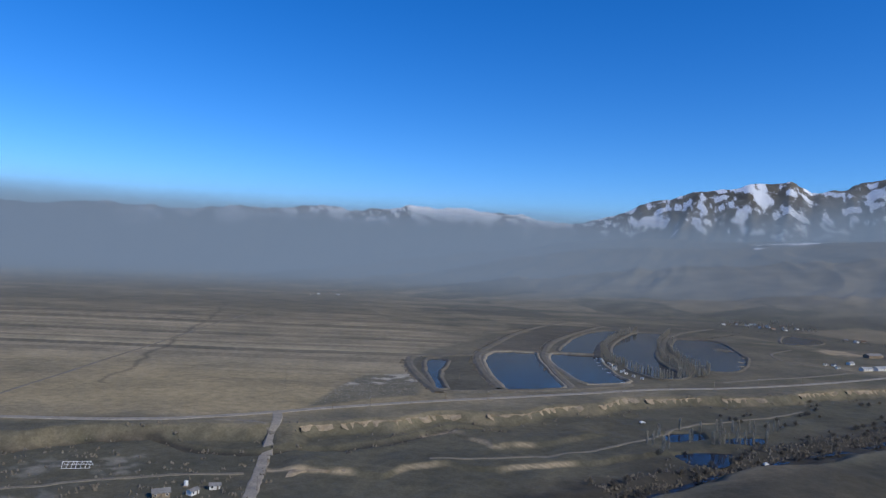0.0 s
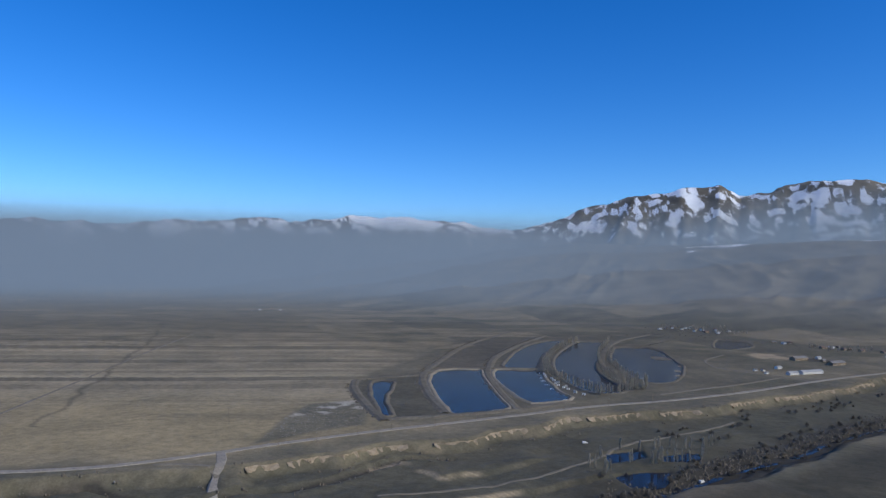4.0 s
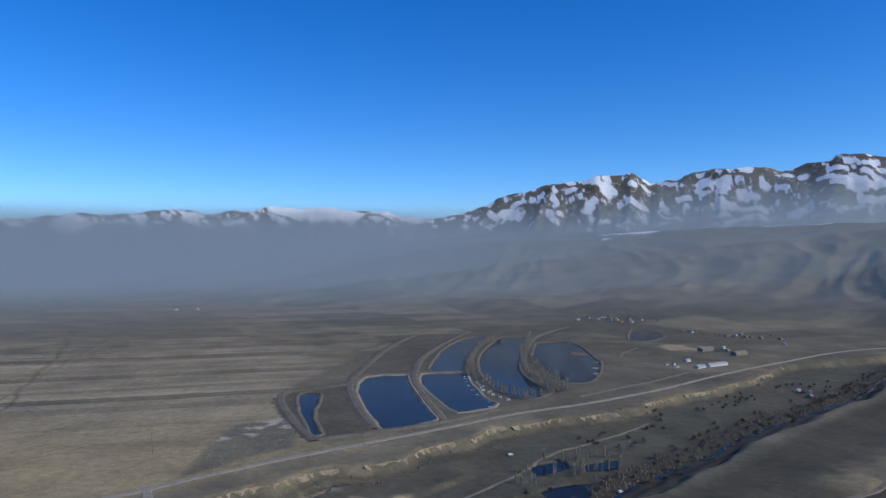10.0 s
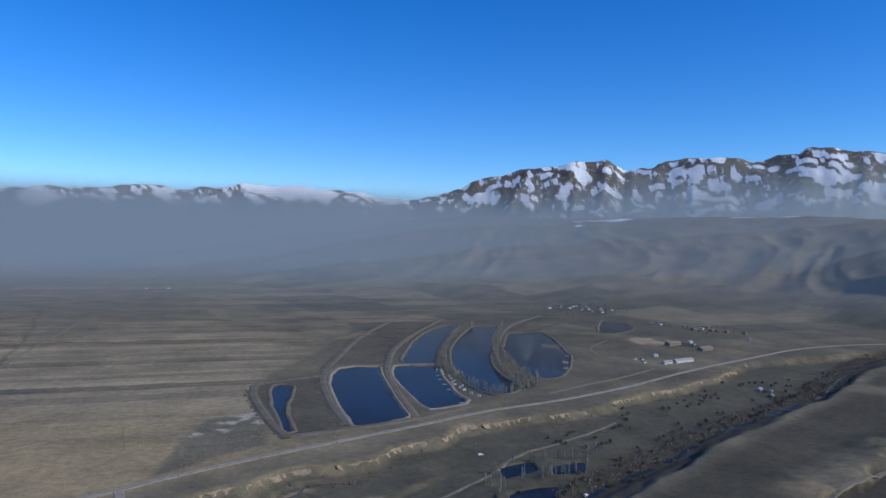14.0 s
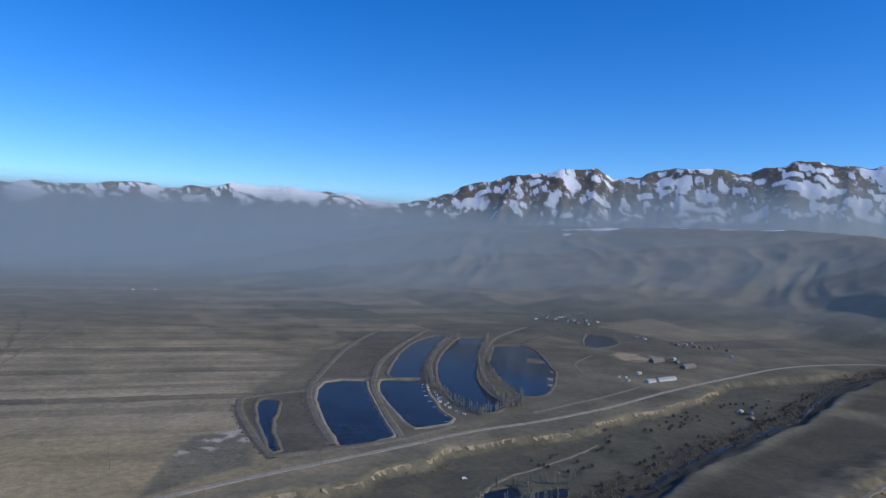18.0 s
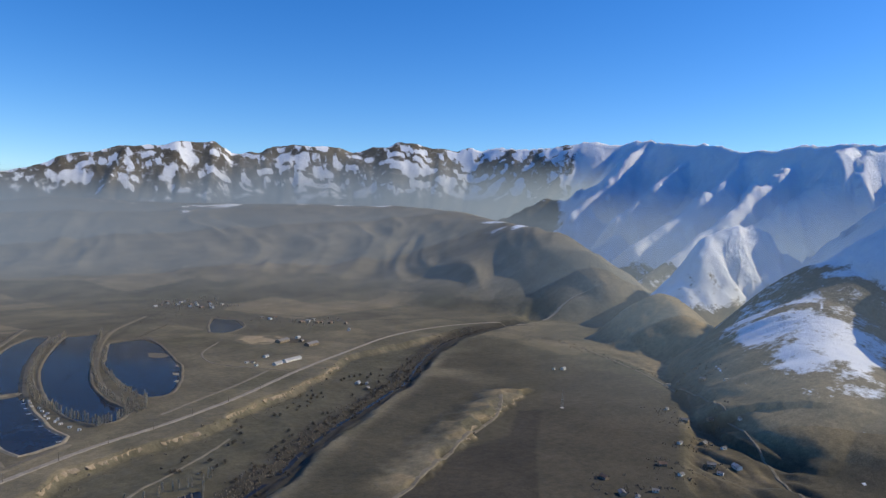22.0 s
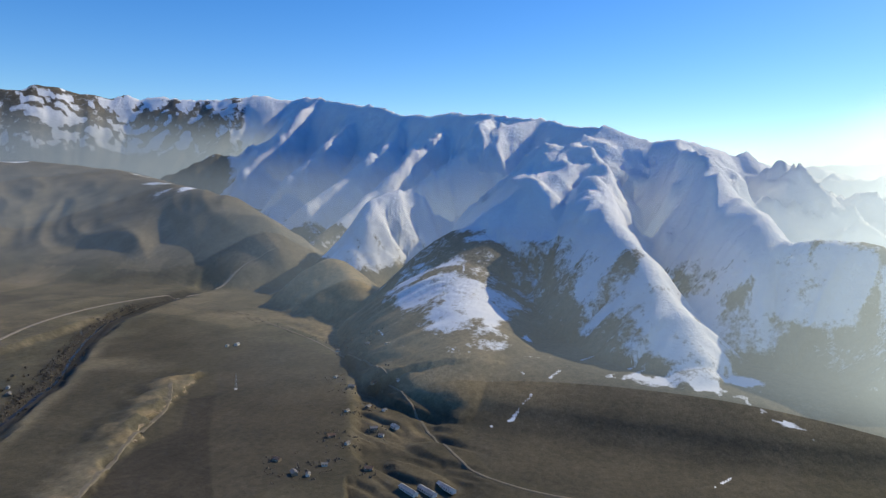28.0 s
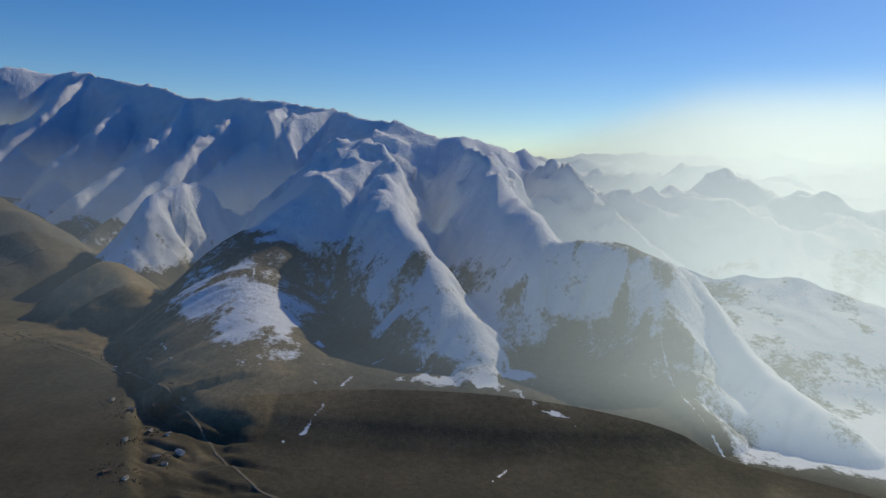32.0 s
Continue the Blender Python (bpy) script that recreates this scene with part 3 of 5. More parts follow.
for cx, cy, wide, deep, share in ((1800, 1600, 75, 45, 1.0), (1760, 1690, 40, 70, 0.8), (1850, 1800, 30, 110, 0.8), (2210, 2430, 40, 150, 0.8), (1960, 2950, 110, 60, 0.9), (1120, 3560, 90, 30, 0.7), (980, 3620, 40, 30, 0.7)):
    hill_part = np.maximum(hill_part, share * 1.2 * np.exp(-((GX - cx) / wide) ** 2 - ((GY - cy) / deep) ** 2))
trodden = np.zeros(len(GX))
for line, half in (([(883, 249), (985, 300), (1110, 360), (1239, 412), (1300, 425)], 2.6), ([(1010, 480), (930, 420), (888, 330), (883, 249), (900, 205)], 1.8),
                   ([(735, 200), (765, 165), (830, 150), (900, 130), (965, 105)], 4.5), ([(880, 200), (850, 165)], 4.0),
                   ([(890, 64), (905, -20), (880, -95), (815, -160)], 13.0), ([(890, 66), (970, 20), (1040, 0)], 4.0), ([(700, -70), (735, -88)], 3.0), ([(1071, -307), (1010, -302), (953, -292), (910, -300), (881, -314), (840, -335), (805, -352)], 3.0), ([(895, 66), (1010, 0), (1100, 50)], 3.0)):
    trodden = np.maximum(trodden, np.exp(-(along(GX, GY, line)[0] / half) ** 2))
trodden *= smooth(0.42, 0.60, fbm(GX, GY, 16, 3, 191))
trodden = np.maximum(trodden, smooth(0.60, 0.68, fbm(GX, GY, 42, 4, 193)) * inside(GX, GY, [(720, 225), (800, 160), (930, 140), (1060, 230), (1010, 400), (900, 330)], 20.0))
trodden = np.maximum(trodden, smooth(0.42, 0.56, fbm(GX, GY, 60, 4, 195)) * inside(GX, GY, [(890, 64), (960, 10), (1010, -20), (960, -110), (880, -165), (850, -70)], 18.0))
near_side = np.maximum(near_side, trodden * 0.62)
near_side = np.maximum(near_side, smooth(30, 85, g_snowy) * (0.37 + 0.30 * smooth(0.40, 0.6, streak)))
near_side = np.maximum(near_side, inside(GX, GY, [(800, -370), (881, -325), (965, -330), (1100, -300), (1500, -200), (2600, -400), (2600, -1100), (800, -1000), (770, -560)], 25.0) * (0.50 + 0.2 * smooth(0.4, 0.6, streak)))
near_side = np.maximum(near_side, smooth(80, 130, g_snowy) * inside(GX, GY, [(900, -300), (1071, -320), (1180, -150), (1200, 0), (1050, -60), (930, -180)], 30.0) * (0.36 + 0.3 * smooth(0.42, 0.6, bands)))
snow_amount = np.clip(np.maximum(np.maximum(near_side * 1.0, far_side * 0.9), hill_part * 0.6), 0, 1)
nr, na = len(radii), len(angles)
ring_i, spoke = np.meshgrid(np.arange(nr - 1), np.arange(na), indexing="ij")
nxt = (spoke + 1) % na
quads = np.stack([ring_i * na + spoke, (ring_i + 1) * na + spoke, (ring_i + 1) * na + nxt, ring_i * na + nxt], -1).reshape(-1, 4)[:, ::-1]
hub = nr * na
fan = np.stack([np.full(na, hub), np.arange(na), (np.arange(na) + 1) % na], -1)[:, ::-1]
me = bpy.data.meshes.new("ground")
me.vertices.add(hub + 1)
me.vertices.foreach_set("co", np.concatenate([np.stack([GX, GY, GZ], -1), [[-15, -30, -8]]]).astype(np.float32).ravel())
me.loops.add(quads.size + fan.size)
me.loops.foreach_set("vertex_index", np.concatenate([quads.ravel(), fan.ravel()]).astype(np.int32))
me.polygons.add(len(quads) + len(fan))
me.polygons.foreach_set("loop_start", np.concatenate([np.arange(len(quads)) * 4, quads.size + np.arange(len(fan)) * 3]).astype(np.int32))
me.update(calc_edges=True)
me.polygons.foreach_set("use_smooth", np.ones(len(me.polygons), bool))
paint = me.attributes.new("tint", "FLOAT_COLOR", "POINT")
paint.data.foreach_set("color", np.concatenate([np.concatenate([tint_rgb, np.ones((hub, 1))], 1), [[0.15, 0.13, 0.1, 1]]]).astype(np.float32).ravel())
lying = me.attributes.new("snow", "FLOAT", "POINT")
lying.data.foreach_set("value", np.concatenate([snow_amount, [0]]).astype(np.float32))
crags = me.attributes.new("craggy", "FLOAT", "POINT")
crags.data.foreach_set("value", np.concatenate([np.clip(smooth(60, 220, g_snowy) + 0.25 * smooth(40, 140, GZ) + smooth(100, 300, g_far), 0, 1), [0]]).astype(np.float32))
me.materials.append(ground_mat)
me.validate()
ground = tagged(new("ground", me), "dry brown valley floor rising to snow-streaked mountains", "ground", kind="structure")


# ---- helpers for things ----
def surface_z(x, y):
    return height(np.atleast_1d(np.array(x, float)), np.atleast_1d(np.array(y, float)))[0]


def mesh_from(name, verts, faces, material, smooth_faces=False):
    me_ = bpy.data.meshes.new(name)
    me_.from_pydata([tuple(v) for v in verts], [], [tuple(f) for f in faces])
    me_.materials.append(material)
    if smooth_faces:
        me_.polygons.foreach_set("use_smooth", np.ones(len(me_.polygons), bool))
    me_.update()
    return me_


def part(name, bm, material, parent, label=""):
    me_ = bpy.data.meshes.new(name)
    bm.to_mesh(me_)
    bm.free()
    me_.materials.append(material)
    ob = new(name, me_)
    ob.parent = parent
    if label:
        tagged(ob, label)
    return ob


def piece(name, me_, parent, label=""):
    ob = new(name, me_)
    ob.parent = parent
    if label:
        tagged(ob, label)
    return ob


def curve_through(points, step, closed=False):
    """Even steps along a smooth curve through points of a plan."""
    pts = [Vector((p[0], p[1], 0)) for p in points]
    n_, out = len(pts), []
    for k in range(n_ if closed else n_ - 1):
        p1, p2 = pts[k], pts[(k + 1) % n_]
        p0 = pts[(k - 1) % n_] if closed or k > 0 else p1 * 2 - p2
        p3 = pts[(k + 2) % n_] if closed or k < n_ - 2 else p2 * 2 - p1
        m = max(1, int((p2 - p1).length / step))
        for i in range(m):
            u = i / m
            q = 0.5 * ((2 * p1) + (p2 - p0) * u + (2 * p0 - 5 * p1 + 4 * p2 - p3) * u * u + (3 * p1 - p0 - 3 * p2 + p3) * u**3)
            out.append((q.x, q.y))
    if not closed:
        out.append((pts[-1].x, pts[-1].y))
    return np.array(out)


def sweep(name, line, profile, material, z_of, closed=False, wander=0.0, seed=0):
    """A band swept along a plan line: the profile is (offset to the left, height) pairs; z_of gives the level of the ground."""
    rng = np.random.default_rng(seed)
    nxt_ = np.roll(line, -1, 0) if closed else np.concatenate([line[1:], line[-1:] * 2 - line[-2:-1]])
    prv = np.roll(line, 1, 0) if closed else np.concatenate([line[:1] * 2 - line[1:2], line[:-1]])
    tang = nxt_ - prv
    tang = tang / np.maximum(np.linalg.norm(tang, axis=1, keepdims=True), 1e-6)
    left = np.stack([-tang[:, 1], tang[:, 0]], 1)
    verts = []
    base = z_of(line[:, 0], line[:, 1])
    for k in range(len(line)):
        for off, up_ in profile:
            o = off * (1 + wander * (rng.random() - 0.5))
            verts.append((line[k, 0] + left[k, 0] * o, line[k, 1] + left[k, 1] * o, base[k] + up_))
    m = len(profile)
    rows = len(line) if closed else len(line) - 1
    faces = [(k * m + i, k * m + i + 1, ((k + 1) % len(line)) * m + i + 1, ((k + 1) % len(line)) * m + i) for k in range(rows) for i in range(m - 1)]
    faces = [f[::-1] for f in faces]
    return new(name, mesh_from(name, verts, faces, material))


def level(value):
    return lambda x, y: np.full(np.shape(x), float(value))


def sheet(name, line, z, material):
    bm = bmesh.new()
    vs = [bm.verts.new((p[0], p[1], z)) for p in line]
    bm.faces.new(vs)
    bmesh.ops.triangulate(bm, faces=bm.faces[:])
    bmesh.ops.recalc_face_normals(bm, faces=bm.faces[:])
    if bm.faces[:][0].normal.z < 0:
        bmesh.ops.reverse_faces(bm, faces=bm.faces[:])
    me_ = bpy.data.meshes.new(name)
    bm.to_mesh(me_)
    bm.free()
    me_.materials.append(material)
    return new(name, me_)


# ---- haze imitated by see-through glowing sheets across the valley ----
haze_glow_mat = bpy.data.materials.new("haze")
haze_glow_mat.use_nodes = True
n, l = haze_glow_mat.node_tree.nodes, haze_glow_mat.node_tree.links
n.clear()
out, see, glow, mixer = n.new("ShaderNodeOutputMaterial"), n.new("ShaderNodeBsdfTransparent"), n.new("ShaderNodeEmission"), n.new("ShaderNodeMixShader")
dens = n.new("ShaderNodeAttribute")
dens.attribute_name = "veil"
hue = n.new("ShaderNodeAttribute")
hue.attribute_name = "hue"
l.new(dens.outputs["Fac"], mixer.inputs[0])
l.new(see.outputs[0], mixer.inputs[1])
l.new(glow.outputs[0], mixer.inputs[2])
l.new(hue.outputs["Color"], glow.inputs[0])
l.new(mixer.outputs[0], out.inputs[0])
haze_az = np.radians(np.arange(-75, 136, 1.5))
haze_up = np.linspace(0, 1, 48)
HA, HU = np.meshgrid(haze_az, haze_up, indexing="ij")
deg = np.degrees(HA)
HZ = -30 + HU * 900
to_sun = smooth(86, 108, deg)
# emission colour of the sheets: blue-grey, turning bright white towards the sun
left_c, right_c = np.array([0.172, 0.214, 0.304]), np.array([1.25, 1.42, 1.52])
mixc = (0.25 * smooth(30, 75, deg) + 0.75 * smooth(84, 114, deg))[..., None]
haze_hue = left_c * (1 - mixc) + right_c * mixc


# one curved upright sheet, emitting the haze colour and casting no shadow
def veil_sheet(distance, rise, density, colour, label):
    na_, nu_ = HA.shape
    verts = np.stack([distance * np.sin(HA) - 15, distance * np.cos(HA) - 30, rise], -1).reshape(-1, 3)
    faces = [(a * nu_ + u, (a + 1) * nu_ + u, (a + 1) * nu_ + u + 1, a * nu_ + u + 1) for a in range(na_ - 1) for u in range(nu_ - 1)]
    veil_me = mesh_from("glowing_haze_sheet", verts, faces, haze_glow_mat, True)
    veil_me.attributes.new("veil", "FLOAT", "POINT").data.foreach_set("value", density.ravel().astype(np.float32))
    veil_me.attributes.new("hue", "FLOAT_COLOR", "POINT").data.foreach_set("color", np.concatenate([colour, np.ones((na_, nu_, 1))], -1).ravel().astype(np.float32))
    ob = new("glowing_haze_sheet", veil_me)
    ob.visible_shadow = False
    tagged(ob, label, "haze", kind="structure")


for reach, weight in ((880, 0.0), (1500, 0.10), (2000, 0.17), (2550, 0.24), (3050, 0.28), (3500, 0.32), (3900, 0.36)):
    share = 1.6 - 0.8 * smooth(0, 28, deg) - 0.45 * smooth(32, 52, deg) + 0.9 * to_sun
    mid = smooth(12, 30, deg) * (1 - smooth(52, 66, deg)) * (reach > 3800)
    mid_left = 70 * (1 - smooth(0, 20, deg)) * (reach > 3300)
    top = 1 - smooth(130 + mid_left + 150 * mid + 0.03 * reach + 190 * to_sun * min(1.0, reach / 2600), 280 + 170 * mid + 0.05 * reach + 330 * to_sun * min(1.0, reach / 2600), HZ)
    # nearer sheets glow more towards the sun, lifting the shaded slopes behind them
    sunward_glow = 0.09 * smooth(44, 60, deg) + 0.13 * smooth(70, 94, deg) + 0.16 * smooth(94, 114, deg) if reach < 2100 else 0.0
    veil_sheet(reach + 0 * HZ, HZ, np.clip(weight * share + sunward_glow + 0.55 * mid, 0, 0.74) * smooth(-15, 90, HZ) * top, haze_hue, "see-through glowing sheet that imitates blue-grey haze over the valley")

# ---- ponds, their banks and the river ----
POND_LEVEL = -0.7
for k, ring in enumerate(POND_RINGS):
    shore = curve_through(curve_through(ring, 1e6, True) if k > 1 else [p for a, b_ in zip(ring, ring[1:] + ring[:1]) for p in (a, (a[0] * 0.5 + b_[0] * 0.5, a[1] * 0.5 + b_[1] * 0.5))], 8.0, True)
    middle = shore.mean(0)
    shore = shore + (shore - middle) / np.linalg.norm(shore - middle, axis=1, keepdims=True) * 2.0
    shore = shore + np.stack([fbm(shore[:, 0], shore[:, 1], 22, 2, 400 + k) - 0.5, fbm(shore[:, 0], shore[:, 1], 22, 2, 450 + k) - 0.5], 1) * (5 if k in (2, 3, 5, 6) else 2.5)
    tagged(sheet("water_pond_%d" % (k + 1), shore, POND_LEVEL, water_mat), "still dark blue water of a fish pond", "pond", kind="structure")
    pale = k in (0, 1)
    spin = sum(a[0] * b_[1] - b_[0] * a[1] for a, b_ in zip(ring, ring[1:] + ring[:1]))
    s_ = -1 if spin > 0 else 1          # offsets point away from the water
    prof = [(s_ * -1.5, -1.6), (s_ * 0.2, -0.5), (s_ * 2.2, 0.9), (s_ * 4.2, 1.0), (s_ * 8.0, -0.6)]
    prof = prof[::-1]
    tagged(sweep("embankment_%d" % (k + 1), shore, prof, pale_bank_mat if pale else bank_mat, level(0), True, 0.2, k), "low earth embankment round a fish pond", "embankment", kind="structure")
for k, ring in enumerate(LOW_PONDS):
    shore = curve_through(ring, 4.0, True)
    tagged(sheet("water_pool_%d" % (k + 1), shore * 1.0, -9.6, water_mat), "dark pool on the river flats", "pond", kind="structure")
river_line = curve_through(RIVER, 8.0)
def even_level(x, y):
    z_ = np.pad(surface_z(x, y), 3, mode="edge")
    return np.convolve(z_, np.ones(7) / 7, "valid")


stream = sweep("water_river", river_line, [(2.4, 0.35), (-2.4, 0.35)], water_mat, even_level, False, 0.6, 3)
tagged(stream, "narrow dark river winding over the valley floor", "river", kind="structure")

DYKE_LINES = [[(-37, 676), (-59, 744), (-82, 837), (-90, 900), (-85, 932), (-40, 960), (4, 984)], [(24, 716), (8, 811), (-2, 935), (2, 1010), (25, 1137), (67, 1331), (125, 1514), (211, 1724)],
              [(100, 738), (93, 856), (91, 981), (98, 1058), (122, 1197), (179, 1376), (284, 1640)], [(173, 1022), (187, 1105), (222, 1257), (286, 1440), (345, 1560)],
              [(275, 880), (270, 954), (272, 1027), (295, 1151), (334, 1288), (389, 1443), (445, 1557), (560, 1715)], [(2, 1000), (30, 1056), (90, 1056), (115, 1060), (172, 1060)], [(-38, 682), (30, 706), (95, 736), (170, 788)]]
for k, line in enumerate(DYKE_LINES):
    c = curve_through(line, 9.0)
    tagged(sweep("dyke_%d" % (k + 1), c, [(7.5, -0.5), (2.6, 1.35), (-2.6, 1.3), (-7.5, -0.5)], bank_mat, level(0), False, 0.25, 90 + k), "long earth dyke with a worn track on top", "dyke", kind="structure")

# ---- bare earth cliffs where the terrace breaks off ----
def cliffs(line, top, foot, seed, spans, sign=1.0):
    """Faces of bare earth along a break in the ground, following it where it lies between two levels."""
    c = curve_through(line, 3.0)
    tang = np.gradient(c, axis=0)
    tang = tang / np.linalg.norm(tang, axis=1, keepdims=True)
    away = np.stack([tang[:, 1], -tang[:, 0]], 1) * sign
    offs = np.linspace(-30, 34, 65)
    gx, gy = c[:, :1] + away[:, :1] * offs, c[:, 1:] + away[:, 1:] * offs
    gz = surface_z(gx.ravel(), gy.ravel()).reshape(gx.shape)
    a = np.argmax(gz < top, axis=1)
    b2 = np.argmax(gz < foot, axis=1)
    good = (a > 0) & (b2 > a) & (b2 - a < 26)
    level_of = fbm(c[:, 0], c[:, 1], 55, 3, seed)
    keep = good & (level_of > spans)
    k = 0
    while k < len(c):
        if not keep[k]:
            k += 1
            continue
        e = k
        while e + 1 < len(c) and keep[e + 1]:
            e += 1
        if e - k >= 3:
            yield [(i, a[i], b2[i], c[i], away[i], offs, gz[i]) for i in range(k, e + 1)]
        k = e + 1


scarp_count = 0
for line, top, foot, seed, spans, sign in ((TERRACE[5:21], -1.6, -6.4, 83, 0.5, 1.0), (FLAT_STEP, -8.0, -9.4, 85, 0.40, 1.0), (TAN_STEPS, 4.0, 1.0, 86, 0.30, 1.0)):
    for face in cliffs(line, top, foot, seed, spans, sign):
        rng_ = np.random.default_rng(seed + scarp_count)
        verts, faces = [], []
        m = len(face)
        for q, (i, a, b2, c0, aw, offs, gz) in enumerate(face):
            shut = min(1.0, 0.25 + min(q, m - 1 - q) / 4.0)
            bite = rng_.normal(0, 0.9)
            for h_ in range(5):
                u = h_ / 4.0
                o = offs[a] - 1.0 + (offs[b2] - offs[a]) * (0.10 + 0.75 * u**1.6) + bite * math.sin(math.pi * u)
                zz = gz[a] + 0.25 + (gz[b2] - gz[a]) * u * shut + (0.35 if h_ < 4 else -0.8)
                verts.append((c0[0] + aw[0] * (o + 0.9), c0[1] + aw[1] * (o + 0.9), zz))
        for q in range(m - 1):
            for h_ in range(4):
                v0 = q * 5 + h_
                faces.append((v0, v0 + 1, v0 + 6, v0 + 5))
        scarp_count += 1
        tagged(new("scarp_%d" % scarp_count, mesh_from("scarp", verts, faces, cliff_mat)), "bare tan earth cliff at the terrace edge", "cliff", kind="structure")

# ---- roads and tracks ----
ROADS = [
    ("road_main", [(-620, 470), (-520, 478), (-388, 482), (-321, 487), (-256, 499), (-213, 516), (-159, 552), (-131, 574), (-71, 613), (-24, 641), (54, 685), (110, 718), (193, 766), (288, 806), (404, 869), (550, 968), (714, 1065), (894, 1164), (1060, 1206), (1200, 1200), (1325, 1165), (1410, 1150), (1500, 1140), (1580, 1080)], 3.3, "gravel_road"),
    ("road_bridge", [(-160, 554), (-151, 524), (-142, 472), (-128, 405), (-121, 370), (-108, 290), (-90, 200)], 3.2, "gravel_road"),
    ("road_upper", [(-146, 500), (-156, 512), (-175, 516), (-198, 514)], 1.8, "track"),
    ("road_west", [(-388, 490), (-406, 627), (-437, 899), (-477, 1208), (-520, 1600)], 1.5, "track"),
    ("road_farm", [(550, 968), (530, 1010), (500, 1050), (470, 1110), (490, 1200), (560, 1290)], 1.7, "track"),
    ("road_inner", [(290, 845), (350, 885), (430, 935), (520, 1003)], 2.2, "track"),
    ("road_field", [(330, 440), (420, 478), (500, 522), (560, 552), (640, 590), (700, 640)], 2.4, "track"),
    ("road_village", [(640, -40), (612, 60), (625, 150), (690, 225), (770, 300), (860, 395), (940, 490), (1030, 610), (1090, 720), (1150, 840)], 1.5, "track"),
    ("road_lower", [(-420, 330), (-330, 350), (-260, 365), (-200, 400), (-140, 420)], 1.6, "track"),
    ("road_flats", [(-30, 470), (60, 505), (130, 560), (180, 620), (240, 660), (330, 730)], 1.4, "track"),
]
for name, line, half, look_of in ROADS:
    c = curve_through(line, 7.0)
    lift = 0.45 if half > 2.5 else 0.35
    tagged(sweep(name, c, [(half + 1.2, lift - 1.0), (half, lift), (0, lift + 0.08), (-half, lift), (-half - 1.2, lift - 1.0)], gravel_mat if half > 2.5 and name != 'road_west' else track_mat, surface_z, False, 0.25, len(line)), "pale dusty gravel road" if half > 2.5 else "pale dirt track", "road", kind="structure")


# ---- materials of things ----
bark_mat = rough_surface("bark", (0.10, 0.085, 0.07), (0.20, 0.175, 0.15), 6.0, size=0.02)
twig_mat = rough_surface("twigs", (0.27, 0.24, 0.19), (0.42, 0.38, 0.31), 1.5, size=0.02)
scrub_mat = rough_surface("scrub", (0.10, 0.085, 0.065), (0.20, 0.175, 0.14), 0.7, size=0.1)
plaster_mat = rough_surface("plaster", (0.60, 0.58, 0.54), (0.78, 0.77, 0.74), 1.2, size=0.01)
mud_mat = rough_surface("mud_brick", (0.22, 0.17, 0.12), (0.34, 0.27, 0.19), 1.5, size=0.03)
tin_mat = rough_surface("tin", (0.28, 0.28, 0.275), (0.44, 0.44, 0.43), 0.8, rough=0.45, size=0.01)
slate_mat = rough_surface("slate", (0.14, 0.135, 0.13), (0.27, 0.26, 0.25), 0.9, size=0.02)
rust_mat = rough_surface("rusty_tin", (0.13, 0.085, 0.065), (0.22, 0.15, 0.11), 0.9, size=0.02)
timber_mat = rough_surface("timber", (0.12, 0.095, 0.07), (0.24, 0.20, 0.155), 3.0, size=0.01)
white_mat = rough_surface("white_paint", (0.66, 0.66, 0.65), (0.82, 0.82, 0.81), 2.0, rough=0.5, size=0.004)
steel_mat, n, l, b = shader("steel", 0.4, (0.45, 0.46, 0.47))
b.inputs["Metallic"].default_value = 0.8
glass_mat, n, l, b = shader("window_glass", 0.08, (0.02, 0.025, 0.03))
rubber_mat, n, l, b = shader("rubber", 0.85, (0.02, 0.02, 0.02))
stone_mat = rough_surface("rubble_stone", (0.20, 0.18, 0.15), (0.34, 0.31, 0.26), 1.4, size=0.05)


# ---- shapes ----
def box(bm, x0, x1, y0, y1, z0, z1, taper=1.0):
    cx, cy = (x0 + x1) / 2, (y0 + y1) / 2
    lo = [bm.verts.new(p) for p in ((x0, y0, z0), (x1, y0, z0), (x1, y1, z0), (x0, y1, z0))]
    hi = [bm.verts.new((cx + (p[0] - cx) * taper, cy + (p[1] - cy) * taper, z1)) for p in ((x0, y0), (x1, y0), (x1, y1), (x0, y1))]
    bm.faces.new(lo[::-1])
    bm.faces.new(hi)
    for i in range(4):
        bm.faces.new((lo[i], lo[(i + 1) % 4], hi[(i + 1) % 4], hi[i]))
    return bm


def rod(bm, p, q, r0, r1, sides=5):
    p, q = Vector(p), Vector(q)
    turn = (q - p).to_track_quat("Z", "Y")
    lo = [bm.verts.new(p + turn @ Vector((r0 * math.cos(2 * math.pi * i / sides), r0 * math.sin(2 * math.pi * i / sides), 0))) for i in range(sides)]
    hi = [bm.verts.new(q + turn @ Vector((r1 * math.cos(2 * math.pi * i / sides), r1 * math.sin(2 * math.pi * i / sides), 0))) for i in range(sides)]
    bm.faces.new(lo[::-1])
    bm.faces.new(hi)
    for i in range(sides):
        bm.faces.new((lo[i], lo[(i + 1) % sides], hi[(i + 1) % sides], hi[i]))
    return bm


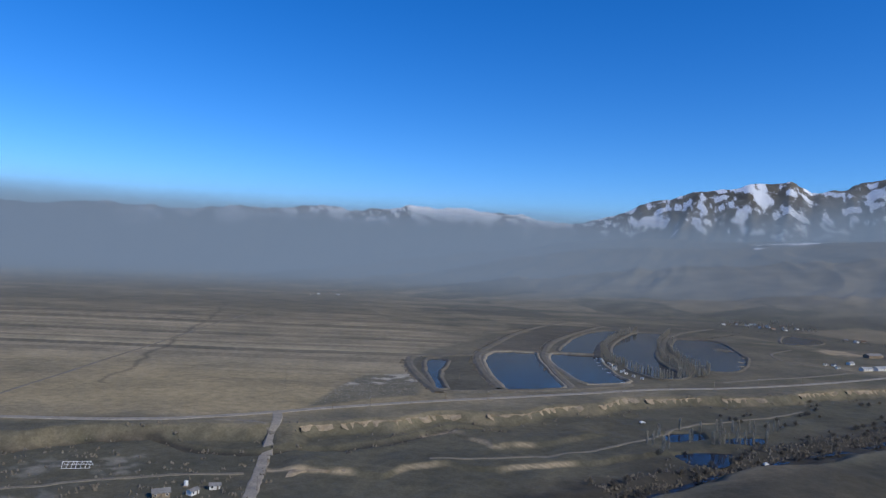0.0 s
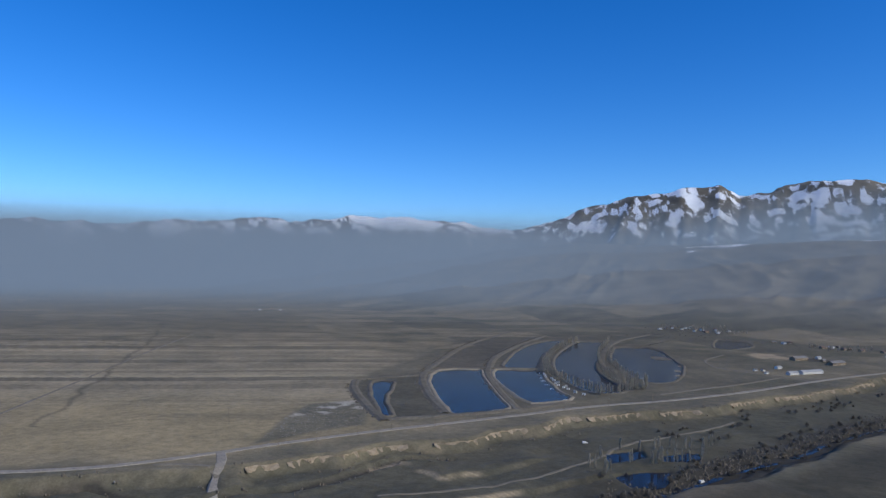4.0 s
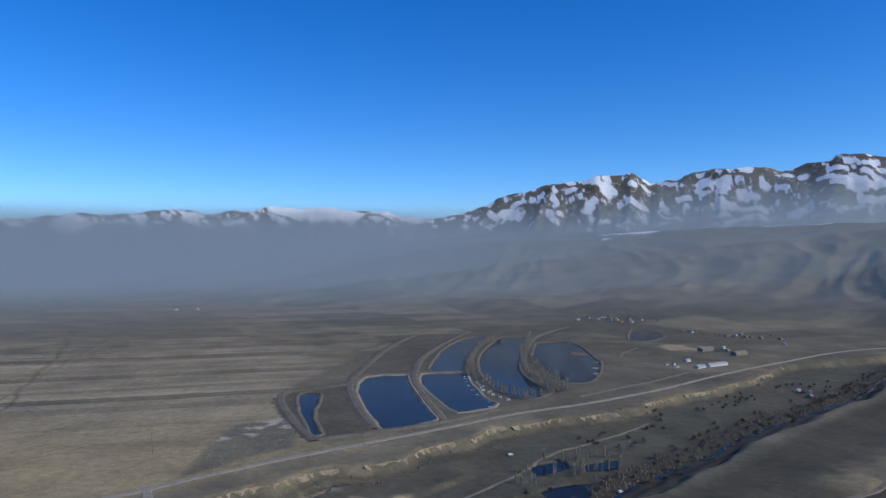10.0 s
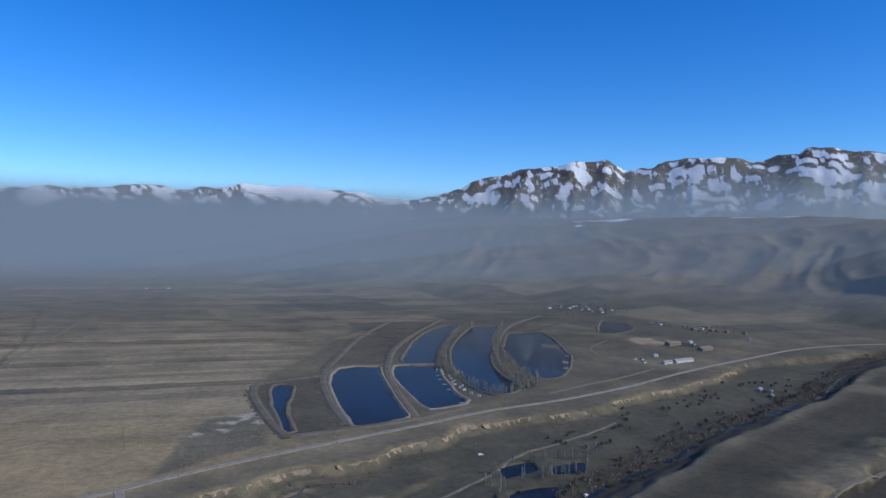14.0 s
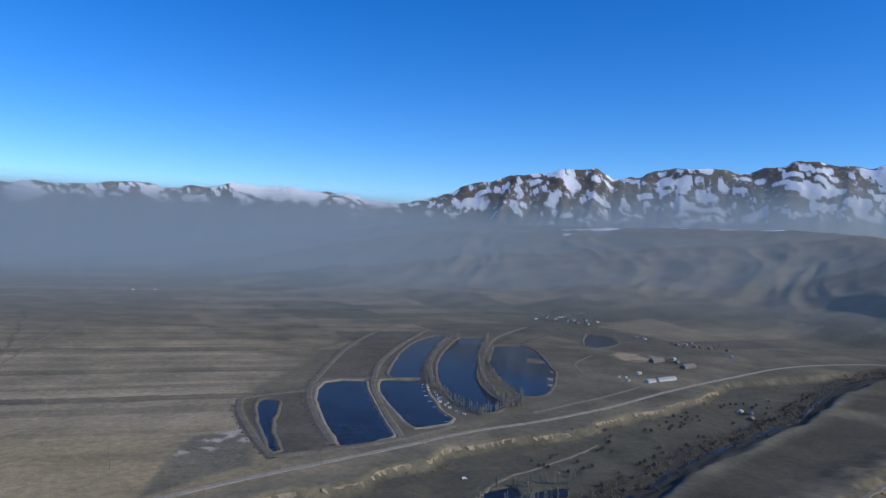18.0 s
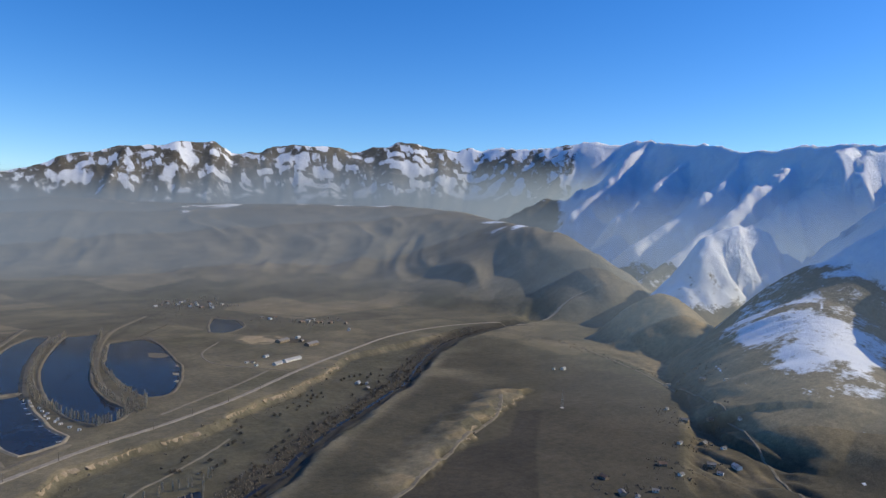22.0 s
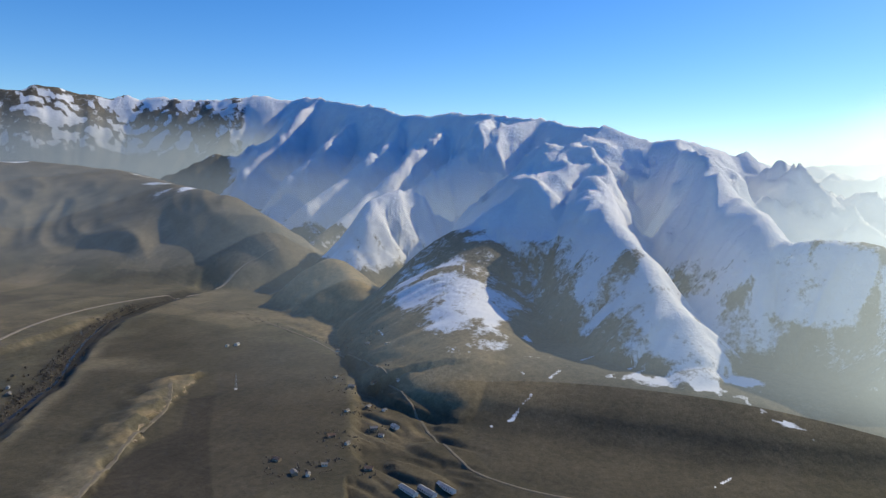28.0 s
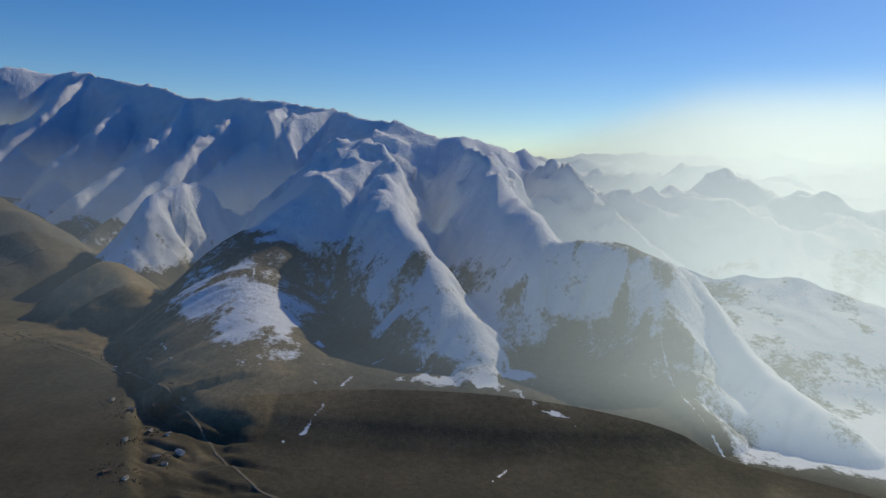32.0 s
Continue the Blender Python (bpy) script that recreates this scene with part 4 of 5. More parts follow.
def gable(bm, w, d, eave, ridge, over=0.5, thick=0.16):
    """A pitched roof of two thick slopes, ridge along x."""
    for s in (-1, 1):
        ps = [(-w / 2 - over, s * (d / 2 + over), eave), (w / 2 + over, s * (d / 2 + over), eave), (w / 2 + over, 0, ridge), (-w / 2 - over, 0, ridge)]
        lo = [bm.verts.new(p) for p in ps]
        hi = [bm.verts.new((p[0], p[1], p[2] + thick)) for p in ps]
        bm.faces.new(lo if s > 0 else lo[::-1])
        bm.faces.new(hi[::-1] if s > 0 else hi)
        for i in range(4):
            f = (lo[i], lo[(i + 1) % 4], hi[(i + 1) % 4], hi[i])
            bm.faces.new(f[::-1] if s > 0 else f)
    return bm


def walls(bm, w, d, h, rise):
    """Four walls with gable ends as one shell with some thickness at the openings."""
    base = [(-w / 2, -d / 2), (w / 2, -d / 2), (w / 2, d / 2), (-w / 2, d / 2)]
    lo = [bm.verts.new((*p, -0.6)) for p in base]
    hi = [bm.verts.new((*p, h)) for p in base]
    tops = [bm.verts.new((w / 2, 0, h + rise)), bm.verts.new((-w / 2, 0, h + rise))]
    bm.faces.new((lo[0], lo[1], hi[1], hi[0]))
    bm.faces.new((lo[1], lo[2], hi[2], tops[0], hi[1]))
    bm.faces.new((lo[2], lo[3], hi[3], hi[2]))
    bm.faces.new((lo[3], lo[0], hi[0], tops[1], hi[3]))
    return bm


def empty(name, label, category, group=""):
    return tagged(new(name), label, category, group)


def build_house(name, w, d, h, wall_mat, roof_mat, label, group, windows=3, chimney=True):
    ob = empty(name, label, "house" if "house" in name else "shed", group)
    rise = d * 0.28
    wall_ob = part("wall", walls(bmesh.new(), w, d, h, rise), wall_mat, ob)
    part("roof", gable(bmesh.new(), w, d, h - 0.12, h + rise + 0.05), roof_mat, ob)
    if chimney:
        part("chimney", box(bmesh.new(), w * 0.2 - 0.3, w * 0.2 + 0.3, 0.4, 1.0, h + rise * 0.5, h + rise + 0.9), mud_mat, ob)
    for s in (-1, 1):
        for k in range(windows):
            x = -w / 2 + w * (k + 0.5) / windows
            if s < 0 and k == windows // 2:
                part("door", box(bmesh.new(), x - 0.5, x + 0.5, -d / 2 - 0.06, -d / 2 + 0.02, -0.1, 2.0), timber_mat, ob)
                continue
            frame_ob = part("window", box(bmesh.new(), x - 0.65, x + 0.65, s * d / 2 - 0.07, s * d / 2 + 0.07, 0.9, 2.2), white_mat, ob)
            y = s * (d / 2 + 0.08)
            pane = part("pane", box(bmesh.new(), x - 0.52, x + 0.52, y - 0.02, y + 0.02, 1.02, 2.08), glass_mat, frame_ob)
    return ob


def place(ob, spots, seed, lean=0.0, first=True):
    """The thing at the first spot and copies of it at the others: (x, y) or (x, y, turn)."""
    rng = random.Random(seed)
    levels = surface_z([s[0] for s in spots], [s[1] for s in spots])
    made = []
    for k, s in enumerate(spots):
        turn = s[2] if len(s) > 2 else rng.uniform(0, 360)
        m = pose(s[0], s[1], float(levels[k]), rng.uniform(-lean, lean), rng.uniform(-lean, lean), turn)
        if k == 0:
            ob.matrix_basis = m @ Matrix.Diagonal((*ob.scale, 1))
            made.append(ob)
        else:
            made.append(copy_thing(ob, m))
    return made


def build_poplar(seed, high, wide):
    rng = random.Random(seed)
    ob = empty("poplar_tree", "tall slender bare poplar with upright grey twigs", "tree", "poplars round the ponds")
    part("trunk", rod(rod(bmesh.new(), (0, 0, -0.4), (0.1, 0, high * 0.5), 0.22, 0.14, 6), (0.1, 0, high * 0.5), (0.05, 0.1, high * 0.97), 0.14, 0.03, 5), bark_mat, ob)
    bm = bmesh.new()
    for k in range(95):
        z0 = high * (0.10 + 0.72 * rng.random())
        a, out_ = rng.uniform(0, 2 * math.pi), wide * (0.35 + 0.65 * rng.random()) * (1.15 - 0.8 * z0 / high)
        ln = high * rng.uniform(0.12, 0.26)
        rod(bm, (0.05 * math.cos(a), 0.05 * math.sin(a), z0), (out_ * math.cos(a), out_ * math.sin(a), min(z0 + ln, high * 1.02)), 0.22, 0.06, 3)
    part("crown", bm, twig_mat, ob)
    return ob


def build_willow(seed, high):
    rng = random.Random(seed)
    ob = empty("willow_bush", "bare brown willow bush with spreading stems", "bush", "bushes along the river")
    bm = bmesh.new()
    for k in range(5):
        a = k * 1.26 + rng.random()
        rod(bm, (0.2 * math.cos(a), 0.2 * math.sin(a), -0.3), (high * 0.25 * math.cos(a), high * 0.25 * math.sin(a), high * 0.55), 0.14, 0.06, 5)
    part("stem", bm, bark_mat, ob)
    bm = bmesh.new()
    for k in range(85):
        a, e_ = rng.uniform(0, 2 * math.pi), rng.uniform(0.15, 1.5)
        r0, r1 = high * rng.uniform(0.15, 0.35), high * rng.uniform(0.5, 0.85)
        c0 = Vector((math.cos(a) * math.cos(e_), math.sin(a) * math.cos(e_), math.sin(e_)))
        rod(bm, c0 * r0 + Vector((0, 0, high * 0.15)), c0 * r1 + Vector((rng.uniform(-0.5, 0.5), rng.uniform(-0.5, 0.5), high * 0.2)), 0.13, 0.03, 3)
    part("crown", bm, scrub_mat, ob)
    return ob


# ---- poplars on the dykes ----
rng = random.Random(11)
DYKES = [([(215, 838), (194, 909), (186, 1002), (200, 1128), (232, 1257), (280, 1397), (335, 1510)], 6.0), ([(188, 920), (180, 1002), (193, 1120)], 9.0),
         ([(270, 890), (262, 962), (268, 1035), (290, 1151), (326, 1288), (372, 1420), (400, 1500)], 5.8), ([(292, 935), (288, 1010), (300, 1100), (318, 1200), (352, 1300)], 7.5),
         ([(213, 838), (232, 846), (250, 862), (268, 872), (285, 880)], 4.0), ([(272, 880), (290, 900), (298, 930)], 4.0)]
spots = []
for line, gap in DYKES:
    for p in curve_through(line, gap):
        if rng.random() < 0.93:
            spots.append((p[0] + rng.uniform(-2, 2), p[1] + rng.uniform(-2, 2)))
kinds = [build_poplar(21, 13.0, 2.0), build_poplar(22, 14.5, 2.2), build_poplar(23, 11.0, 1.8), build_poplar(24, 13.8, 1.9)]
for k, ob in enumerate(kinds):
    place(ob, spots[k::4], 31 + k, 2.0)
low_spots = [(x + rng.uniform(-4, 4), y + rng.uniform(-3, 3)) for x, y in [(135, 545), (146, 536), (150, 575), (176, 602), (190, 606), (200, 600), (212, 609), (222, 612), (236, 610), (245, 606), (196, 566), (205, 570), (215, 573), (224, 578), (233, 580), (192, 560), (240, 592), (258, 617), (140, 525), (186, 556), (170, 562)] for _ in range(2)]
low_tree = build_poplar(29, 11.5, 1.4)
tagged(low_tree, "bare poplar beside a dark pool", "tree", "poplars by the pools")
place(low_tree, low_spots, 41, 3.0)

# ---- bushes along the river ----
spots = []
for p in curve_through(RIVER[1:12], 11.0):
    for _ in range(2):
        off = rng.gauss(0, 16)
        spots.append((p[0] - abs(off) * 0.62 - 4 if rng.random() < 0.75 else p[0] + 12, p[1] + abs(off) * 0.75 + 5 if rng.random() < 0.75 else p[1] - 12))
for x, y in [(235, 654), (271, 688), (276, 653), (326, 708), (354, 740), (411, 781), (483, 823), (531, 843), (597, 903), (667, 893), (721, 918), (633, 920), (615, 848), (688, 889), (458, 797), (522, 827)]:
    for _ in range(4):
        spots.append((x + rng.gauss(0, 14), y + rng.gauss(0, 12)))
kinds = [build_willow(51, 4.5), build_willow(52, 6.0), build_willow(53, 3.4)]
for k, ob in enumerate(kinds):
    place(ob, spots[k::3], 61 + k, 4.0)


def stuff_clumps(name, spots, sizes, material, label, category, seed, blades=5):
    rng_ = np.random.default_rng(seed)
    xs, ys = np.array([s[0] for s in spots], float), np.array([s[1] for s in spots], float)
    zs = surface_z(xs, ys)
    verts, faces = [], []
    for x, y, z in zip(xs, ys, zs):
        for _ in range(blades):
            h_ = sizes[0] + (sizes[1] - sizes[0]) * rng_.random()
            a, w_ = rng_.random() * 6.28, h_ * (0.35 + 0.3 * rng_.random())
            cx, cy = x + rng_.normal(0, h_ * 1.1), y + rng_.normal(0, h_ * 1.1)
            k0 = len(verts)
            for i in range(5):
                verts.append((cx + w_ * math.cos(a + i * 1.2566) * (0.7 + 0.6 * rng_.random()), cy + w_ * math.sin(a + i * 1.2566) * (0.7 + 0.6 * rng_.random()), z - 0.3))
            for i in range(5):
                verts.append((cx + 0.8 * w_ * math.cos(a + 0.6 + i * 1.2566) * (0.5 + 0.7 * rng_.random()), cy + 0.8 * w_ * math.sin(a + 0.6 + i * 1.2566) * (0.5 + 0.7 * rng_.random()), z + h_ * (0.4 + 0.3 * rng_.random())))
            verts.append((cx, cy, z + h_))
            for i in range(5):
                j = (i + 1) % 5
                faces += [(k0 + i, k0 + j, k0 + 5 + i), (k0 + j, k0 + 5 + j, k0 + 5 + i), (k0 + 5 + i, k0 + 5 + j, k0 + 10)]
    ob = new(name, mesh_from(name, verts, faces, material))
    return tagged(ob, label, category, kind="stuff")


scrub_spots = []
for p in curve_through(RIVER[1:14], 3.0):
    for _ in range(2 + 5 * (rng.random() < 0.35)):
        scrub_spots.append((p[0] - abs(rng.gauss(4, 16)) * 0.62, p[1] + abs(rng.gauss(4, 16)) * 0.75))
for p in curve_through(TERRACE[5:21], 9.0):
    scrub_spots.append((p[0] + rng.gauss(6, 8), p[1] + rng.gauss(-10, 8)))
for p in curve_through(DITCH, 6.0):
    scrub_spots.append((p[0] + rng.gauss(0, 6), p[1] + rng.gauss(0, 5)))
for _ in range(260):
    scrub_spots.append((rng.uniform(-330, -120), rng.uniform(290, 450)))
for line in ([(-37, 680), (-62, 750), (-84, 840), (-90, 905), (-40, 962)], [(22, 720), (6, 811), (-4, 935), (0, 1010), (23, 1137), (65, 1331), (120, 1510)], [(92, 856), (90, 981), (97, 1058), (120, 1197), (177, 1376), (270, 1610)], [(388, 1330), (450, 1420), (560, 1560)]):
    for p in curve_through(line, 4.5):
        scrub_spots.append((p[0] + rng.gauss(-5, 2), p[1] + rng.gauss(0, 3)))
stuff_clumps("scrub", scrub_spots, (0.5, 1.9), scrub_mat, "low brown leafless scrub on the river flats", "scrub", 5, 3)
rim_spots = []
for p in curve_through([(1182, 968), (1151, 874), (1101, 739), (1045, 604), (1031, 529), (960, 455)], 5.0):
    rim_spots.append((p[0] + rng.gauss(0, 8), p[1] + rng.gauss(0, 8)))
for x, y in [(988, 526), (951, 465), (856, 468), (825, 422), (832, 391), (775, 369), (731, 376), (699, 320), (646, 348), (635, 320), (588, 267), (563, 364), (543, 329), (574, 312)]:
    for _ in range(16):
        rim_spots.append((x + rng.gauss(0, 16), y + rng.gauss(0, 9)))
for x, y in [(641, 1882), (745, 1943), (700, 1800), (793, 1518), (840, 1440), (700, 1650), (600, 1700), (-590, 2500), (-540, 2540)]:
    for _ in range(22):
        rim_spots.append((x + rng.gauss(0, 60), y + rng.gauss(0, 40)))
stuff_clumps("orchard_scrub", rim_spots, (0.6, 2.2), scrub_mat, "dark leafless garden bushes round the hamlets", "scrub", 6, 3)
rubble_spots = [(rng.uniform(-140, -55), rng.uniform(600, 790)) for _ in range(900)]
rubble_spots = [p for p in rubble_spots if inside(np.array([p[0]]), np.array([p[1]]), [(-142, 577), (-136, 692), (-124, 758), (-73, 785), (-58, 711), (-56, 657), (-102, 623)], 4.0)[0] > 0.5]
stuff_clumps("rubble", rubble_spots, (0.25, 0.8), stone_mat, "pale rubble and spoil heaps beside the field", "rubble", 7, 2)

# ---- houses ----
white_house = build_house("house", 10, 6.5, 2.8, plaster_mat, tin_mat, "whitewashed village house with a grey tin roof", "village houses", 3)
mud_house = build_house("house", 9, 6, 2.6, mud_mat, slate_mat, "mud-brick house with a dark slate roof", "village houses", 3)
rust_house = build_house("house", 8.5, 6, 2.7, mud_mat, rust_mat, "mud-brick house with a rusty tin roof", "village houses", 3)
small_shed = build_house("shed", 6, 4, 2.3, plaster_mat, slate_mat, "small whitewashed outbuilding with a slate roof", "outbuildings", 2, False)
long_shed = build_house("shed_long", 42, 9, 3.4, plaster_mat, tin_mat, "long white livestock shed with a tin roof", "farm sheds", 9, False)
short_shed = build_house("shed_long", 18, 8, 3.2, plaster_mat, tin_mat, "white livestock shed with a tin roof", "farm sheds", 5, False)
dark_shed = build_house("shed_long", 34, 12, 4.0, mud_mat, slate_mat, "large dark barn in a farmyard", "farm sheds", 7, False)
blue_shed = build_house("shed_long", 24, 6, 2.6, plaster_mat, tin_mat, "narrow tin-roofed greenhouse shed", "village sheds", 7, False)
place(white_house, [(568, 1102, 25), (611, 872, 40), (944, 722, 15), (717, 1249, 30), (641, 1882), (745, 1943), (793, 1518), (855, 1442), (-593, 2508), (-524, 2519), (713, 298, 60), (867, 1280)], 71)
place(mud_house, [(-169, 371, 30), (705, 1212, 30), (604, 836, 38), (666, 1908), (784, 1544), (837, 1437), (951, 465), (825, 422), (775, 369), (699, 320), (543, 329), (-605, 2432), (879, 1456)], 72)
place(rust_house, [(-196, 333, 12), (732, 1865), (816, 1535), (870, 1403), (-575, 2615), (988, 526), (832, 391), (646, 348), (588, 267), (563, 364)], 73)
place(small_shed, [(518, 1075, 10), (528, 1071, 100), (521, 1045, 20), (930, 732, 15), (622, 862, 40), (928, 419), (856, 468), (830, 351), (759, 336), (731, 376), (635, 320), (546, 314), (574, 312), (-147, 392, 20), (-155, 380, 70), (990, 545), (690, 305)], 74)
place(long_shed, [(592, 1050, 21)], 75)
place(short_shed, [(556, 1036, 21)], 76)
place(dark_shed, [(668, 1225, 25), (700, 1165, 25)], 77)
place(blue_shed, [(560, 208, 62), (574, 194, 62), (590, 180, 62)], 78)

# ---- fishing huts on the dyke between two ponds ----
hut = empty("fishing_hut", "small white fishing hut beside the pond", "hut", "huts on the dyke")
part("wall", walls(bmesh.new(), 3.6, 2.6, 2.0, 0.5), plaster_mat, hut)
part("roof", gable(bmesh.new(), 3.6, 2.6, 1.95, 2.55, 0.25, 0.08), tin_mat, hut)
part("door", box(bmesh.new(), -0.4, 0.4, -1.36, -1.28, -0.1, 1.8), timber_mat, hut)
hut_line = curve_through([(168, 1021), (171, 990), (173, 960), (177, 920), (181, 884), (190, 838)], 12.0)
place(hut, [(p[0] + rng.uniform(-3, 5), p[1] + rng.uniform(-4, 4)) for p in hut_line], 79)
jetty = empty("jetty", "weathered plank jetty reaching into the pond", "jetty", "jetties on the pond")
for k in range(8):
    part("plank", box(bmesh.new(), -0.9, 0.9, k * 0.9 - 3.6, k * 0.9 - 2.82, 0.35, 0.43), white_mat, jetty)
for s in (-1, 1):
    for y in (-3.2, 0.0, 3.2):
        part("post", rod(bmesh.new(), (s * 0.8, y, -1.8), (s * 0.8, y, 0.35), 0.08, 0.08, 6), timber_mat, jetty)
for k, p in enumerate(curve_through([(168, 1000), (163, 945), (164, 880), (172, 835), (166, 806)], 22.0)):
    m = pose(float(p[0]), float(p[1]), -0.6, 0, 0, 80 + 13 * (k % 3))
    if k == 0:
        jetty.matrix_basis = m
    else:
        copy_thing(jetty, m)

# ---- poles, mast, vans, glasshouse frame ----
pole = empty("utility_pole", "weathered wooden utility pole with a crossarm", "pole", "poles along the road")
part("mast", rod(bmesh.new(), (0, 0, -0.8), (0, 0, 9.0), 0.17, 0.11, 7), timber_mat, pole)
arm = part("crossarm", box(bmesh.new(), -1.0, 1.0, -0.06, 0.06, 8.2, 8.34), timber_mat, pole)
for x in (-0.85, 0.0, 0.85):
    part("insulator", rod(bmesh.new(), (x, 0, 8.34), (x, 0, 8.55), 0.06, 0.04, 6), white_mat, arm)
part("brace", rod(bmesh.new(), (0.9, 0, -0.5), (0.05, 0, 5.5), 0.10, 0.09, 6), timber_mat, pole)
pole_spots = [(x, y, 35) for x, y in [(-118, 568), (-90, 587), (-58, 613), (-29, 638), (10, 650), (52, 680), (96, 708), (150, 738), (205, 765), (262, 790), (322, 822), (385, 855), (450, 890)]]
pole_spots += [(x, y, 95) for x, y in [(-129, 431), (-122, 390), (-112, 350), (-182, 655), (-195, 700), (-30, 900), (-80, 1010), (-20, 760)]]
place(pole, pole_spots, 81, 1.5)

tower = empty("radio_mast", "slender steel lattice mast standing in a field", "mast")
for sx in (-1, 1):
    for sy in (-1, 1):
        part("leg", rod(bmesh.new(), (sx * 1.4, sy * 1.4, -0.5), (sx * 0.25, sy * 0.25, 22), 0.09, 0.05, 5), steel_mat, tower)
for k in range(9):
    z0, z1 = k * 2.4, (k + 1) * 2.4
    w0, w1 = 1.4 - 1.15 * z0 / 22, 1.4 - 1.15 * z1 / 22
    bm = bmesh.new()
    for sx, sy, tx, ty in ((-1, -1, 1, -1), (1, -1, 1, 1), (1, 1, -1, 1), (-1, 1, -1, -1)):
        rod(bm, (sx * w0, sy * w0, z0), (tx * w1, ty * w1, z1), 0.04, 0.04, 4)
    part("brace", bm, steel_mat, tower)
part("antenna", rod(bmesh.new(), (0, 0, 21.5), (0, 0, 26), 0.06, 0.02, 5), steel_mat, tower)
part("base", box(bmesh.new(), -2.2, 2.2, -2.2, 2.2, -0.6, 0.25), plaster_mat, tower)
place(tower, [(742, 562, 10)], 82)

van = empty("van", "white van parked on dry grass", "van", "parked vans")
bm = bmesh.new()
side = [(-2.6, 0.45), (2.5, 0.45), (2.6, 1.05), (1.75, 1.25), (1.05, 2.05), (-2.5, 2.1), (-2.62, 1.2)]
lo = [bm.verts.new((p[0], -0.95, p[1])) for p in side]
hi = [bm.verts.new((p[0], 0.95, p[1])) for p in side]
bm.faces.new(lo)
bm.faces.new(hi[::-1])
for i in range(len(side)):
    j = (i + 1) % len(side)
    bm.faces.new((lo[j], lo[i], hi[i], hi[j]))
bmesh.ops.bevel(bm, geom=bm.edges[:], offset=0.07, segments=1, affect="EDGES")
part("body", bm, white_mat, van)
bm = bmesh.new()
ws = [bm.verts.new(p) for p in ((1.73, -0.85, 1.32), (1.73, 0.85, 1.32), (1.10, 0.8, 2.02), (1.10, -0.8, 2.02))]
wt = [bm.verts.new(v.co + Vector((0.06, 0, 0.05))) for v in ws]
bm.faces.new(ws[::-1])
bm.faces.new(wt)
for i in range(4):
    bm.faces.new((ws[i], ws[(i + 1) % 4], wt[(i + 1) % 4], wt[i]))
part("windscreen", bm, glass_mat, van)
for y in (-0.96, 0.96):
    part("side_window", box(bmesh.new(), 0.1, 1.0, y - 0.02, y + 0.02, 1.3, 1.85), glass_mat, van)
    part("headlight", box(bmesh.new(), 2.56, 2.64, y * 0.75 - 0.15, y * 0.75 + 0.15, 0.8, 1.0), glass_mat, van)
    for x in (-1.65, 1.6):
        wheel = part("wheel", rod(bmesh.new(), (x, y - 0.1, 0.36), (x, y + 0.1, 0.36), 0.36, 0.36, 12), rubber_mat, van)
        part("rim", rod(bmesh.new(), (x, y - 0.12, 0.36), (x, y + 0.12, 0.36), 0.2, 0.2, 10), steel_mat, wheel)
place(van, [(148, 630, 10), (214, 526, 35), (-375, 484, 8)], 83)

ruin = empty("glasshouse_frame", "bare white ribs of a collapsed glasshouse", "frame")
for k in range(7):
    x = k * 2.6 - 7.8
    for s in (-1, 1):
        part("rib", rod(bmesh.new(), (x, s * 4.2, -0.3), (x + 0.4 * (k % 3 - 1), 0, 3.4 - 0.5 * (k % 2)), 0.16, 0.13, 5), white_mat, ruin)
part("ridge_beam", rod(bmesh.new(), (-8, 0, 3.2), (8, 0, 3.0), 0.14, 0.14, 5), white_mat, ruin)
for s in (-1, 1):
    part("sill_beam", rod(bmesh.new(), (-8, s * 4.2, 0.1), (8, s * 4.2, 0.1), 0.14, 0.14, 5), white_mat, ruin)
place(ruin, [(-240, 411, 15)], 84)
tank = empty("water_tank", "small white water tank on a plinth", "tank")
